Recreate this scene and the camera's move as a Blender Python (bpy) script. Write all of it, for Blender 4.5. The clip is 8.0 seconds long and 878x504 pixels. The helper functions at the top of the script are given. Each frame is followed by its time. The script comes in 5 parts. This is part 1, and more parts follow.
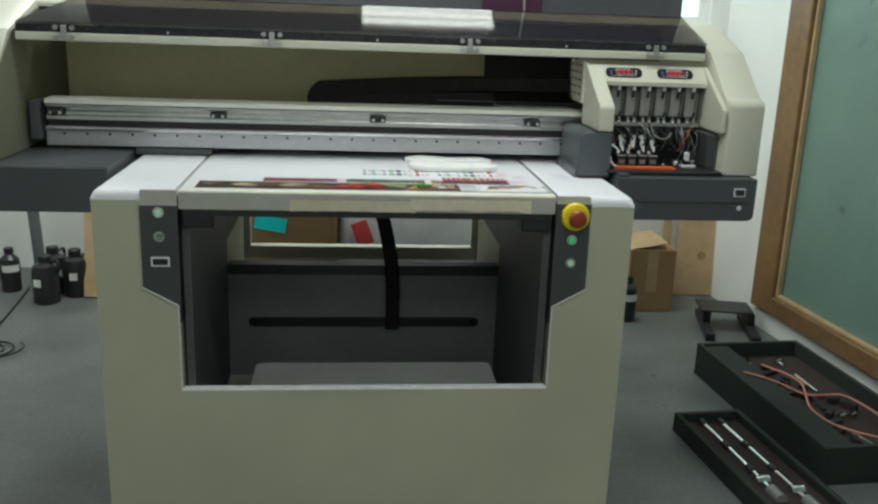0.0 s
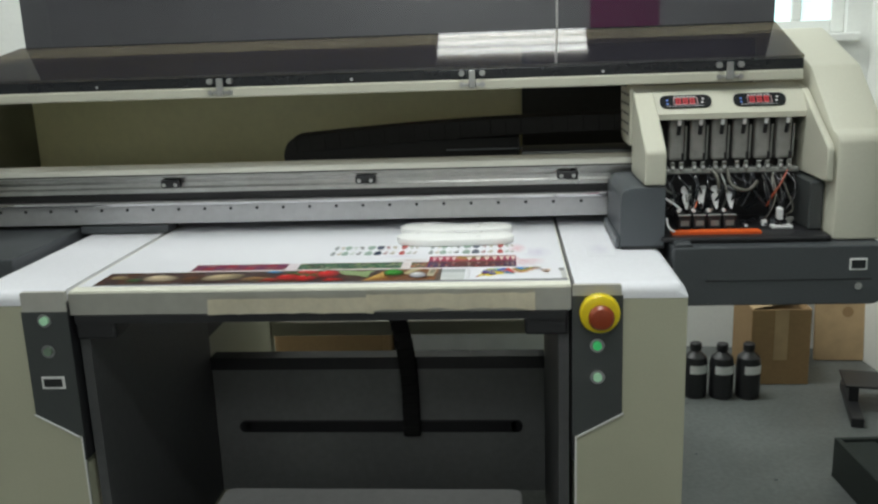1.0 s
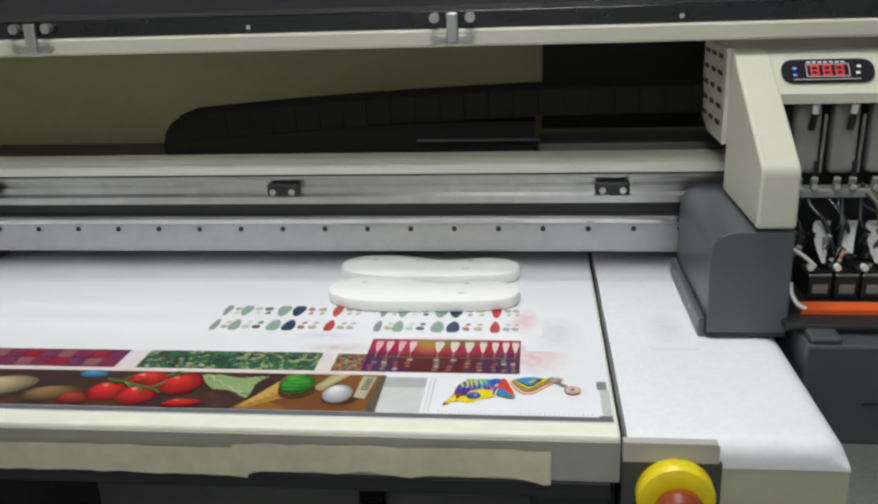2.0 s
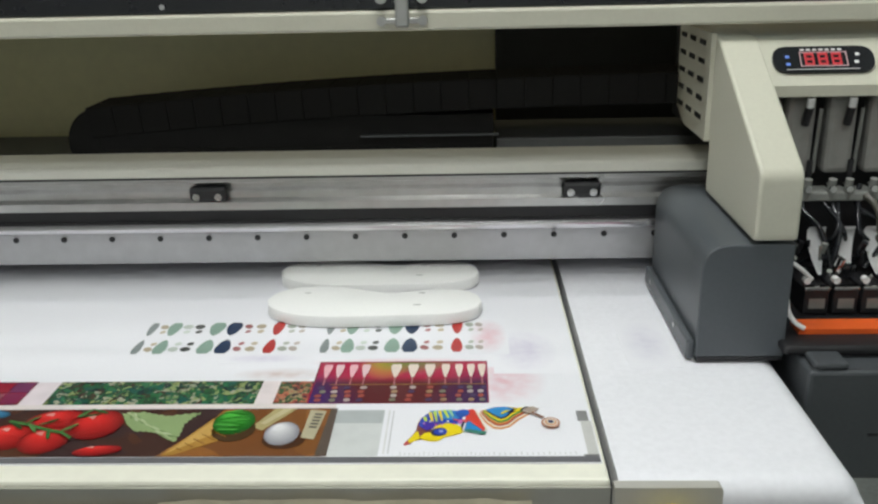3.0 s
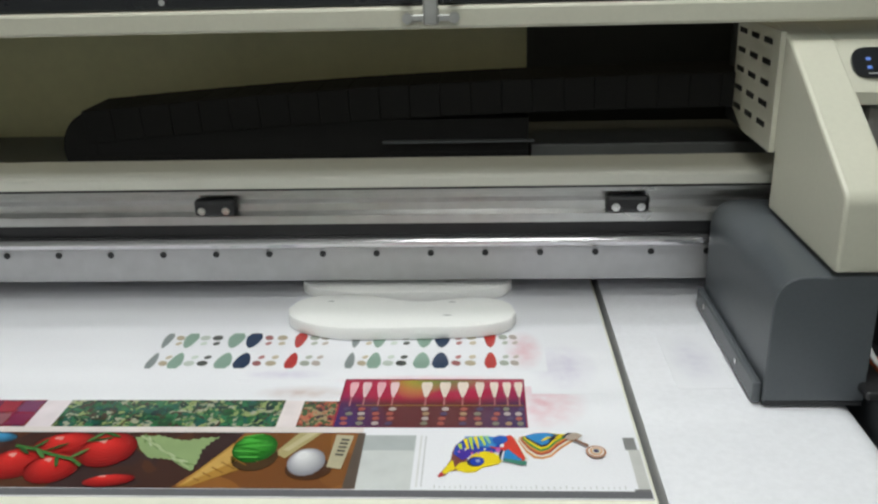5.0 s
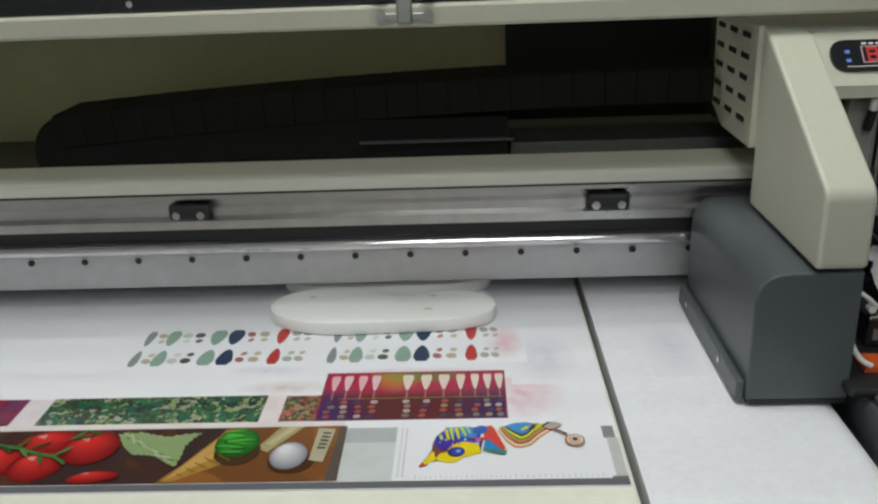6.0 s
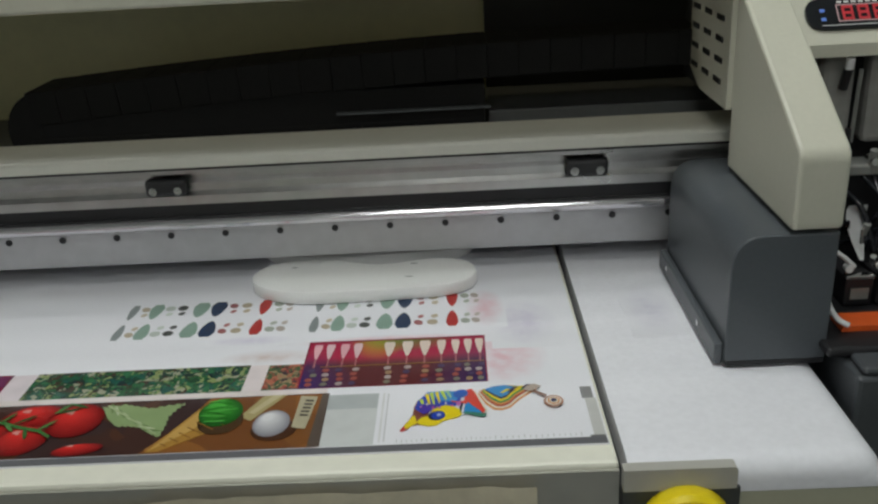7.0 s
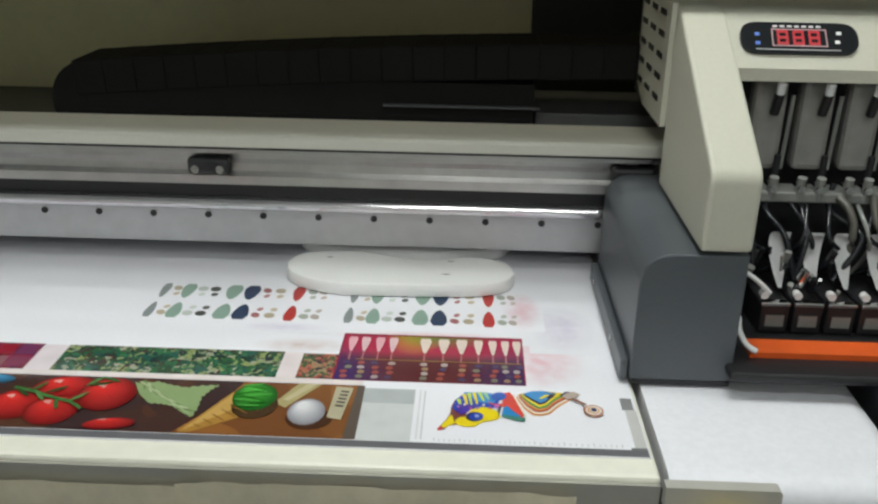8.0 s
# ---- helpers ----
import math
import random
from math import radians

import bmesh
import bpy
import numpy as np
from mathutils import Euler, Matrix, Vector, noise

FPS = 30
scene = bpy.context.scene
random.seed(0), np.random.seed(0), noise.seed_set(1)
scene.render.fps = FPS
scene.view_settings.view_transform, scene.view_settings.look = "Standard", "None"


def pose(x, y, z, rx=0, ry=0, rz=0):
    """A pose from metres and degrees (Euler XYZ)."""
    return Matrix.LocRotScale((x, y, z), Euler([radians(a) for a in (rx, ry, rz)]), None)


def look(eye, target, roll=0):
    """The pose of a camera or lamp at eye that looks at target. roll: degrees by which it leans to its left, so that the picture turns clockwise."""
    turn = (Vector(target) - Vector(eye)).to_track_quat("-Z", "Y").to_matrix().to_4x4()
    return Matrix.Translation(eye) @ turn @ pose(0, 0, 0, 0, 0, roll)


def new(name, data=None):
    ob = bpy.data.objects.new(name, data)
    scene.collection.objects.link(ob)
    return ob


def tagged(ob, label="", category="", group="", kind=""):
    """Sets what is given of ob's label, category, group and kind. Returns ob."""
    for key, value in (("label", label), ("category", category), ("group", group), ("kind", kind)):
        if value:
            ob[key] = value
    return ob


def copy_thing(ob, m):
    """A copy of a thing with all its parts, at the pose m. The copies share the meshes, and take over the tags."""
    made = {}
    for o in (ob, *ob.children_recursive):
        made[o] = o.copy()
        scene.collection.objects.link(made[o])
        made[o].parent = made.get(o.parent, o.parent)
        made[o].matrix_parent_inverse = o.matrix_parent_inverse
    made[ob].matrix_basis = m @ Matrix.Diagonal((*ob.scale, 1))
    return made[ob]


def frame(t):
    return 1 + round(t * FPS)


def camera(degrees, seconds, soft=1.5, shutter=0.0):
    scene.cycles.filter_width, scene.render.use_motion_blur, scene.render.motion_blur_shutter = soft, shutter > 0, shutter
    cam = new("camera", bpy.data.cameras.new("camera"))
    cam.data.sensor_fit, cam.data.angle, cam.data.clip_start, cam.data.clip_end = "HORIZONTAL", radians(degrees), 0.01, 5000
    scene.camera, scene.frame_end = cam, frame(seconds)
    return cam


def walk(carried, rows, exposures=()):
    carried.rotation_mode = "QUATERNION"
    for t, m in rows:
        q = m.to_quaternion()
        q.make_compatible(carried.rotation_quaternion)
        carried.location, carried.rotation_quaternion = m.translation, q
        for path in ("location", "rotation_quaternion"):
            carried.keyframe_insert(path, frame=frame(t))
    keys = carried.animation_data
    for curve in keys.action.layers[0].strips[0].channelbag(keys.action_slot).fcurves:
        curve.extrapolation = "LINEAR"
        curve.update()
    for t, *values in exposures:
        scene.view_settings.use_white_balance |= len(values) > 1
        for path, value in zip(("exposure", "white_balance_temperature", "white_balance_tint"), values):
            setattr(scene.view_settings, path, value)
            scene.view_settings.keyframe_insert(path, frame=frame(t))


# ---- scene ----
cam = camera(53.0, 8.0, soft=2.4)
PATH = [
    (0, (-0.0491, -2.0081, 1.3322), (0.1538, -0.0898, 0.8042), 2.13),
    (0.3, (0.0142, -1.8661, 1.3163), (0.1300, 0.0524, 0.7631), 1.85),
    (0.5, (0.0921, -1.7241, 1.3432), (0.1093, 0.2001, 0.7982), 0.24),
    (0.8, (0.2391, -1.5234, 1.2998), (0.1645, 0.4288, 0.8719), -1.36),
    (1, (0.3335, -1.4300, 1.3238), (0.1775, 0.5084, 0.8565), -2.05),
    (1.2, (0.3661, -1.3940, 1.2910), (0.2055, 0.5456, 0.8303), -1.71),
    (1.5, (0.3604, -1.1350, 1.3169), (0.2285, 0.7912, 0.7949), -2.00),
    (1.8, (0.3599, -0.8725, 1.3149), (0.1889, 1.0339, 0.7349), -1.87),
    (2, (0.3646, -0.6868, 1.3116), (0.1462, 1.2047, 0.6997), -1.91),
    (3.5, (0.3226, -0.5667, 1.3073), (0.3033, 1.3185, 0.6397), -1.16),
    (4, (0.3243, -0.5624, 1.3008), (0.3011, 1.3204, 0.6266), -1.22),
    (4.5, (0.3230, -0.5634, 1.3043), (0.2717, 1.3101, 0.6062), -1.61),
    (5, (0.3138, -0.5113, 1.3143), (0.2103, 1.3592, 0.6138), -1.56),
    (6.5, (0.3264, -0.5234, 1.3143), (0.2685, 1.3403, 0.5910), -2.77),
    (7, (0.3340, -0.5244, 1.3120), (0.2754, 1.3202, 0.5412), -3.38),
    (7.2, (0.3549, -0.5184, 1.3201), (0.2839, 1.3132, 0.5199), -3.66),
    (7.5, (0.3218, -0.5429, 1.3127), (0.2894, 1.2934, 0.5209), 0.37),
    (7.8, (0.3235, -0.5303, 1.3183), (0.2785, 1.3007, 0.5148), 1.89),
    (8, (0.2958, -0.5171, 1.3051), (0.2322, 1.3293, 0.5390), 0.91),
]
walk(cam, [(t, look(eye, target, roll)) for t, eye, target, roll in PATH],
     [(0, -0.34, 6350, 5), (0.6, -0.30, 6400, 8), (1.5, -0.34, 6450, 10), (2.0, -0.35, 6500, 12), (5.0, -0.43, 6500, 11), (5.4, -0.46, 6500, 11), (6.3, -0.84, 6500, 11), (7.0, -0.97, 6500, 11), (7.2, -0.88, 6500, 11), (7.5, -0.58, 6500, 11), (8.0, -0.46, 6500, 11)])

# ---------------------------------------------------------------- light
world = bpy.data.worlds.new("world")
scene.world = world
world.use_nodes = True
wnt = world.node_tree
sky = wnt.nodes.new("ShaderNodeTexSky")
sky.sky_type = "NISHITA"
sky.sun_disc = False
sky.sun_elevation = radians(40)
sky.sun_rotation = radians(30)
wnt.links.new(sky.outputs[0], wnt.nodes["Background"].inputs[0])
wnt.nodes["Background"].inputs[1].default_value = 0.12
scene.view_settings.exposure = 0.0


def tube_lamp(x, y, z, length, watts):
    d = bpy.data.lights.new("tube_light", "AREA")
    d.shape, d.size, d.size_y, d.energy = "RECTANGLE", length, 0.05, watts
    d.color = (0.96, 1.0, 0.97)
    ob = new("tube_light", d)
    ob.matrix_world = pose(x, y, z)
    return ob


# ---------------------------------------------------------------- materials
def material(name, base, rough=0.5, metal=0.0, grain=0.06, scale=60.0, bump=0.0, stain=0.05, coat=0.0, emit=None, power=0.0, spec=0.5):
    """Paint, metal, plastic: a base colour with fine grain and large faint stains."""
    m = bpy.data.materials.new(name)
    m.use_nodes = True
    nt = m.node_tree
    b = nt.nodes["Principled BSDF"]
    b.inputs["Roughness"].default_value = rough
    b.inputs["Metallic"].default_value = metal
    b.inputs["Specular IOR Level"].default_value = spec
    if coat:
        b.inputs["Coat Weight"].default_value = coat
        b.inputs["Coat Roughness"].default_value = 0.04
    co = nt.nodes.new("ShaderNodeTexCoord")
    fine, big = nt.nodes.new("ShaderNodeTexNoise"), nt.nodes.new("ShaderNodeTexNoise")
    fine.inputs["Scale"].default_value, fine.inputs["Detail"].default_value = scale, 4
    big.inputs["Scale"].default_value, big.inputs["Detail"].default_value = 3.0, 5
    nt.links.new(co.outputs["Object"], fine.inputs["Vector"])
    nt.links.new(co.outputs["Object"], big.inputs["Vector"])

    def spread(src, amount, before):
        r = nt.nodes.new("ShaderNodeMapRange")
        r.inputs["From Min"].default_value, r.inputs["From Max"].default_value = 0.3, 0.7
        r.inputs["To Min"].default_value, r.inputs["To Max"].default_value = 1 - amount, 1 + amount
        nt.links.new(src, r.inputs["Value"])
        mul = nt.nodes.new("ShaderNodeVectorMath")
        mul.operation = "MULTIPLY"
        if isinstance(before, tuple):
            mul.inputs[0].default_value = before
        else:
            nt.links.new(before, mul.inputs[0])
        nt.links.new(r.outputs[0], mul.inputs[1])
        return mul.outputs[0]

    c = spread(fine.outputs["Fac"], grain, tuple(base))
    c = spread(big.outputs["Fac"], stain, c)
    nt.links.new(c, b.inputs["Base Color"])
    rr = nt.nodes.new("ShaderNodeMapRange")
    rr.inputs["To Min"].default_value, rr.inputs["To Max"].default_value = max(0.015, rough - min(0.08, rough * 0.4)), min(1, rough + min(0.08, rough * 0.4))
    nt.links.new(big.outputs["Fac"], rr.inputs["Value"])
    nt.links.new(rr.outputs[0], b.inputs["Roughness"])
    if bump:
        bn = nt.nodes.new("ShaderNodeBump")
        bn.inputs["Strength"].default_value, bn.inputs["Distance"].default_value = bump, 0.002
        nt.links.new(fine.outputs["Fac"], bn.inputs["Height"])
        nt.links.new(bn.outputs[0], b.inputs["Normal"])
    if emit:
        b.inputs["Emission Color"].default_value = (*emit, 1)
        b.inputs["Emission Strength"].default_value = power
    return m


def printed(name, colours, scale, rough=0.35):
    """A printed pattern of small blots in several inks."""
    m = material(name, colours[0], rough)
    nt = m.node_tree
    b = nt.nodes["Principled BSDF"]
    co = nt.nodes.new("ShaderNodeTexCoord")
    v = nt.nodes.new("ShaderNodeTexVoronoi")
    v.inputs["Scale"].default_value = scale
    n = nt.nodes.new("ShaderNodeTexNoise")
    n.inputs["Scale"].default_value = scale * 0.5
    mixv = nt.nodes.new("ShaderNodeVectorMath")
    mixv.operation = "MULTIPLY_ADD"
    mixv.inputs[1].default_value = (0.03, 0.03, 0.03)
    nt.links.new(n.outputs["Color"], mixv.inputs[0])
    nt.links.new(co.outputs["Object"], mixv.inputs[2])
    nt.links.new(co.outputs["Object"], n.inputs["Vector"])
    nt.links.new(mixv.outputs[0], v.inputs["Vector"])
    ramp = nt.nodes.new("ShaderNodeValToRGB")
    ramp.color_ramp.interpolation = "CONSTANT"
    sep = nt.nodes.new("ShaderNodeSeparateColor")
    nt.links.new(v.outputs["Color"], sep.inputs[0])
    nt.links.new(sep.outputs[0], ramp.inputs[0])
    els = ramp.color_ramp.elements
    while len(els) < len(colours):
        els.new(0.5)
    for k, c in enumerate(colours):
        els[k].position = k / len(colours)
        els[k].color = (*c, 1)
    nt.links.new(ramp.outputs[0], b.inputs["Base Color"])
    return m


FASCIA = material("khaki_cream_paint", (0.425, 0.42, 0.31), 0.45, grain=0.02, scale=220, bump=0.05, stain=0.08)
BEAM_TOP = material("pale_beam_paint", (0.68, 0.675, 0.60), 0.35, grain=0.02, scale=220, bump=0.05, stain=0.04)
CREAM = material("cream_paint", (0.55, 0.54, 0.445), 0.42, grain=0.02, scale=220, bump=0.05, stain=0.03)
WHITE_TOP = material("white_top_paint", (0.78, 0.78, 0.82), 0.5, grain=0.03, scale=180, bump=0.04, stain=0.03)
GREY_DARK = material("dark_grey_paint", (0.062, 0.068, 0.074), 0.42, grain=0.05, scale=300, bump=0.06, stain=0.06)
GREY_BOX = material("slate_grey_paint", (0.085, 0.095, 0.105), 0.4, grain=0.04, scale=300, bump=0.06, stain=0.05)
GREY_PLATE = material("control_plate_paint", (0.05, 0.055, 0.055), 0.45, grain=0.05, scale=250)
GREY_LIGHT = material("light_grey_plate", (0.42, 0.41, 0.37), 0.5, grain=0.04)
SHELF_GREY = material("dull_grey_shelf", (0.15, 0.155, 0.15), 0.5, grain=0.05, stain=0.1)
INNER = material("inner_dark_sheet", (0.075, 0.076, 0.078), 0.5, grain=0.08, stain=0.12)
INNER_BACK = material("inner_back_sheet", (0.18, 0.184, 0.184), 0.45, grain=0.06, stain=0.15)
TRAY = material("bare_tray_sheet", (0.55, 0.55, 0.54), 0.4, metal=0.2, grain=0.05, stain=0.12)
STEEL = material("brushed_aluminium", (0.56, 0.56, 0.55), 0.3, metal=0.95, grain=0.08, scale=40)
STEEL_RAIL = material("rail_steel", (0.70, 0.69, 0.71), 0.14, metal=0.9, grain=0.06, scale=30)
SATIN = material("satin_rail_face", (0.50, 0.50, 0.51), 0.4, metal=0.5, grain=0.05)
LATCH = material("dull_latch_metal", (0.45, 0.45, 0.44), 0.32, metal=0.9, grain=0.1)
CHROME = material("chrome", (0.75, 0.75, 0.75), 0.12, metal=1.0, grain=0.03)
BLACK = material("black_plastic", (0.016, 0.016, 0.018), 0.45, grain=0.1)
BLACK_CHAIN = material("black_chain_plastic", (0.012, 0.012, 0.012), 0.75, grain=0.1, spec=0.2)
REAR_BLACK = material("dull_black_sheet", (0.026, 0.028, 0.026), 0.6, grain=0.06, stain=0.1)
BLACK_GLOSS = material("black_gloss", (0.012, 0.013, 0.016), 0.15, grain=0.05)
ACRYLIC = material("dark_tinted_acrylic", (0.034, 0.032, 0.043), 0.03, grain=0.05, stain=0.1, spec=0.9)
ACRYLIC.node_tree.nodes["Principled BSDF"].inputs["IOR"].default_value = 1.75
# the hood's top is thinner and lets part of the lamps' light through
ACRYLIC_TOP = material("tinted_clear_acrylic", (0.034, 0.032, 0.043), 0.03, grain=0.05, stain=0.1, spec=0.9)
_nt = ACRYLIC_TOP.node_tree
_nt.nodes["Principled BSDF"].inputs["IOR"].default_value = 1.75
_clear, _mix = _nt.nodes.new("ShaderNodeBsdfTransparent"), _nt.nodes.new("ShaderNodeMixShader")
_clear.inputs["Color"].default_value, _mix.inputs["Fac"].default_value = (0.78, 0.72, 0.58, 1), 0.42
_nt.links.new(_nt.nodes["Principled BSDF"].outputs[0], _mix.inputs[1])
_nt.links.new(_clear.outputs[0], _mix.inputs[2])
_nt.links.new(_mix.outputs[0], _nt.nodes["Material Output"].inputs["Surface"])
# the inner panel's olive, darkened to paint the shade inside the left end
OLIVE_SHADED = material("shaded_olive_side", (0.15, 0.15, 0.10), 0.5, grain=0.04, stain=0.08)
YELLOW = material("yellow_plastic", (0.80, 0.62, 0.01), 0.35)
RED_KNOB = material("red_plastic", (0.26, 0.04, 0.01), 0.35)
GREEN_LIT = material("lit_green_lens", (0.05, 0.4, 0.12), 0.25, emit=(0.08, 0.9, 0.25), power=0.25)
PALE_LIT = material("pale_lit_lens", (0.35, 0.55, 0.38), 0.25, emit=(0.4, 0.9, 0.5), power=0.15)
CLEAR_LENS = material("clear_lens", (0.16, 0.22, 0.16), 0.2)
LABEL_WHITE = material("white_ink", (0.75, 0.75, 0.74), 0.5)
TAPE = material("masking_tape", (0.74, 0.69, 0.55), 0.4, grain=0.05, scale=90, bump=0.2, stain=0.1)
BED_EDGE = material("cream_bed_edge", (0.78, 0.77, 0.66), 0.45, grain=0.03, stain=0.05)
BED_FRONT = material("bed_front_aluminium", (0.52, 0.51, 0.46), 0.32, metal=0.6, grain=0.06, scale=30)
SHEET = material("white_print_film", (0.80, 0.80, 0.84), 0.45, grain=0.015, scale=400, stain=0.02)
FOAM = material("white_foam", (0.86, 0.86, 0.84), 0.6, grain=0.02, scale=500, bump=0.1, stain=0.02)
DENT_SHADE = material("foam_dent_shade", (0.42, 0.42, 0.41), 0.7)
BACK_OLIVE = material("cream_inner_panel", (0.76, 0.73, 0.44), 0.35, grain=0.03, stain=0.06)
DAMPER = material("smoked_damper_plastic", (0.27, 0.265, 0.25), 0.25, grain=0.08)
SMOKE_TUBE = material("smoked_ink_tube", (0.10, 0.095, 0.08), 0.3)
CLEARISH = material("translucent_fitting", (0.22, 0.225, 0.21), 0.12, grain=0.1)
ORANGE = material("orange_strip", (0.78, 0.12, 0.02), 0.4)
RIBBON = material("white_ribbon_cable", (0.7, 0.7, 0.7), 0.4)
DISPLAY_RED = material("red_led_digits", (0.5, 0.03, 0.04), 0.4, emit=(1.0, 0.06, 0.08), power=0.12)
DISPLAY_PINK = material("pale_pink_bezel", (0.55, 0.36, 0.37), 0.4)
BLUE_LED = material("blue_led", (0.1, 0.2, 0.6), 0.4, emit=(0.2, 0.4, 1.0), power=0.15)
WALL = material("white_wall_paint", (0.78, 0.79, 0.76), 0.7, grain=0.02, bump=0.08, stain=0.03)
WALL_FAR = material("pale_wall_paint", (0.74, 0.75, 0.73), 0.7, grain=0.03, stain=0.05)
CEIL = material("ceiling_board", (0.7, 0.7, 0.68), 0.8, grain=0.03)
FLOOR = material("grey_concrete_floor", (0.126, 0.136, 0.132), 0.5, grain=0.14, scale=60, bump=0.15, stain=0.26)
WOOD = material("varnished_brown_wood", (0.20, 0.115, 0.05), 0.4, grain=0.15, scale=25, stain=0.15)
PLY = material("pale_plywood", (0.44, 0.31, 0.17), 0.6, grain=0.10, scale=18, stain=0.12)
CARD = material("brown_cardboard", (0.30, 0.19, 0.09), 0.8, grain=0.06, stain=0.1)
BAG = material("white_plastic_sack", (0.68, 0.68, 0.70), 0.4, bump=0.3, scale=12)
RED_CARD = material("red_card_print", (0.55, 0.06, 0.07), 0.5)
CYAN = material("cyan_label", (0.02, 0.80, 0.86), 0.5)
BOTTLE = material("black_bottle_plastic", (0.02, 0.02, 0.022), 0.3, grain=0.05)
CASE = material("dark_green_black_case", (0.016, 0.022, 0.019), 0.8, grain=0.15, scale=120, bump=0.2)
CASE_IN = material("dark_case_lining", (0.03, 0.018, 0.016), 0.85, grain=0.2, scale=150)
HOSE = material("pink_rubber_hose", (0.50, 0.20, 0.15), 0.45)
GREEN_GLASS = material("green_frosted_glass", (0.155, 0.245, 0.21), 0.3, grain=0.03, stain=0.08)
WINDOW_LIT = material("bright_window_pane", (0.7, 0.85, 0.88), 0.2, emit=(0.62, 0.92, 0.95), power=1.1)
TUBE_LIT = material("lit_tube", (0.9, 0.9, 0.9), 0.4, emit=(0.97, 1.0, 0.98), power=6.0)
MAGENTA = material("magenta_poster", (0.45, 0.02, 0.20), 0.5)

# inks of the print
INK = {}


def ink(r, g, b):
    key = (r, g, b)
    if key not in INK:
        INK[key] = material("ink", (r, g, b), 0.35, grain=0.05, stain=0.06)
    return INK[key]


CAMO = printed("green_mosaic_print", [(0.01, 0.06, 0.03), (0.02, 0.12, 0.04), (0.01, 0.03, 0.03), (0.26, 0.32, 0.12), (0.01, 0.09, 0.07), (0.06, 0.03, 0.02), (0.03, 0.16, 0.07), (0.02, 0.07, 0.03), (0.34, 0.34, 0.24)], 185)
CAMO_RED = printed("red_mosaic_print", [(0.30, 0.05, 0.04), (0.05, 0.10, 0.04), (0.45, 0.14, 0.08), (0.04, 0.02, 0.03), (0.34, 0.26, 0.14)], 185)
MAROON = printed("maroon_print", [(0.16, 0.006, 0.03), (0.24, 0.01, 0.05), (0.09, 0.01, 0.05), (0.20, 0.03, 0.02)], 160)
PHOTO_DARK = printed("dark_photo_ground", [(0.05, 0.02, 0.015), (0.08, 0.03, 0.015), (0.04, 0.02, 0.02)], 45)




def crimson_ground():
    """Printed crimson with a green and yellow glow at its upper middle and violet at its lower corners."""
    m = material("crimson_glow_print", (0.34, 0.01, 0.05), 0.35)
    nt = m.node_tree
    co, sep = nt.nodes.new("ShaderNodeTexCoord"), nt.nodes.new("ShaderNodeSeparateXYZ")
    nt.links.new(co.outputs["Generated"], sep.inputs[0])

    def glow(x, y, sx, sy, power=1.0):
        mp, gr, pw = nt.nodes.new("ShaderNodeMapping"), nt.nodes.new("ShaderNodeTexGradient"), nt.nodes.new("ShaderNodeMath")
        mp.inputs["Location"].default_value, mp.inputs["Scale"].default_value = (-x / sx, -y / sy, 0), (1 / sx, 1 / sy, 0)
        gr.gradient_type, pw.operation = "SPHERICAL", "POWER"
        pw.inputs[1].default_value = power
        nt.links.new(co.outputs["Generated"], mp.inputs["Vector"])
        nt.links.new(mp.outputs[0], gr.inputs["Vector"])
        nt.links.new(gr.outputs["Fac"], pw.inputs[0])
        return pw.outputs[0]

    def over(fac, below, colour):
        mix = nt.nodes.new("ShaderNodeMix")
        mix.data_type = "RGBA"
        nt.links.new(fac, mix.inputs["Factor"])
        if isinstance(below, tuple):
            mix.inputs["A"].default_value = (*below, 1)
        else:
            nt.links.new(below, mix.inputs["A"])
        mix.inputs["B"].default_value = (*colour, 1)
        return mix.outputs["Result"]

    low = nt.nodes.new("ShaderNodeMapRange")
    low.inputs["From Min"].default_value, low.inputs["From Max"].default_value = 0.62, 0.46
    nt.links.new(sep.outputs[1], low.inputs["Value"])
    c = over(low.outputs[0], (0.40, 0.010, 0.055), (0.10, 0.010, 0.014))
    c = over(glow(0.40, 1.08, 0.17, 0.55, 0.9), c, (0.50, 0.36, 0.01))
    c = over(glow(0.55, 1.10, 0.30, 0.40, 0.8), c, (0.03, 0.24, 0.03))
    c = over(glow(0.0, 0.0, 0.30, 0.75, 0.8), c, (0.03, 0.015, 0.14))
    c = over(glow(1.0, 0.0, 0.34, 0.85, 0.8), c, (0.03, 0.015, 0.11))
    nt.links.new(c, nt.nodes["Principled BSDF"].inputs["Base Color"])
    return m


CRIMSON = crimson_ground()
PHOTO_WOOD = printed("photo_wood_print", [(0.20, 0.075, 0.018), (0.26, 0.10, 0.022), (0.17, 0.06, 0.016), (0.31, 0.13, 0.03)], 28)


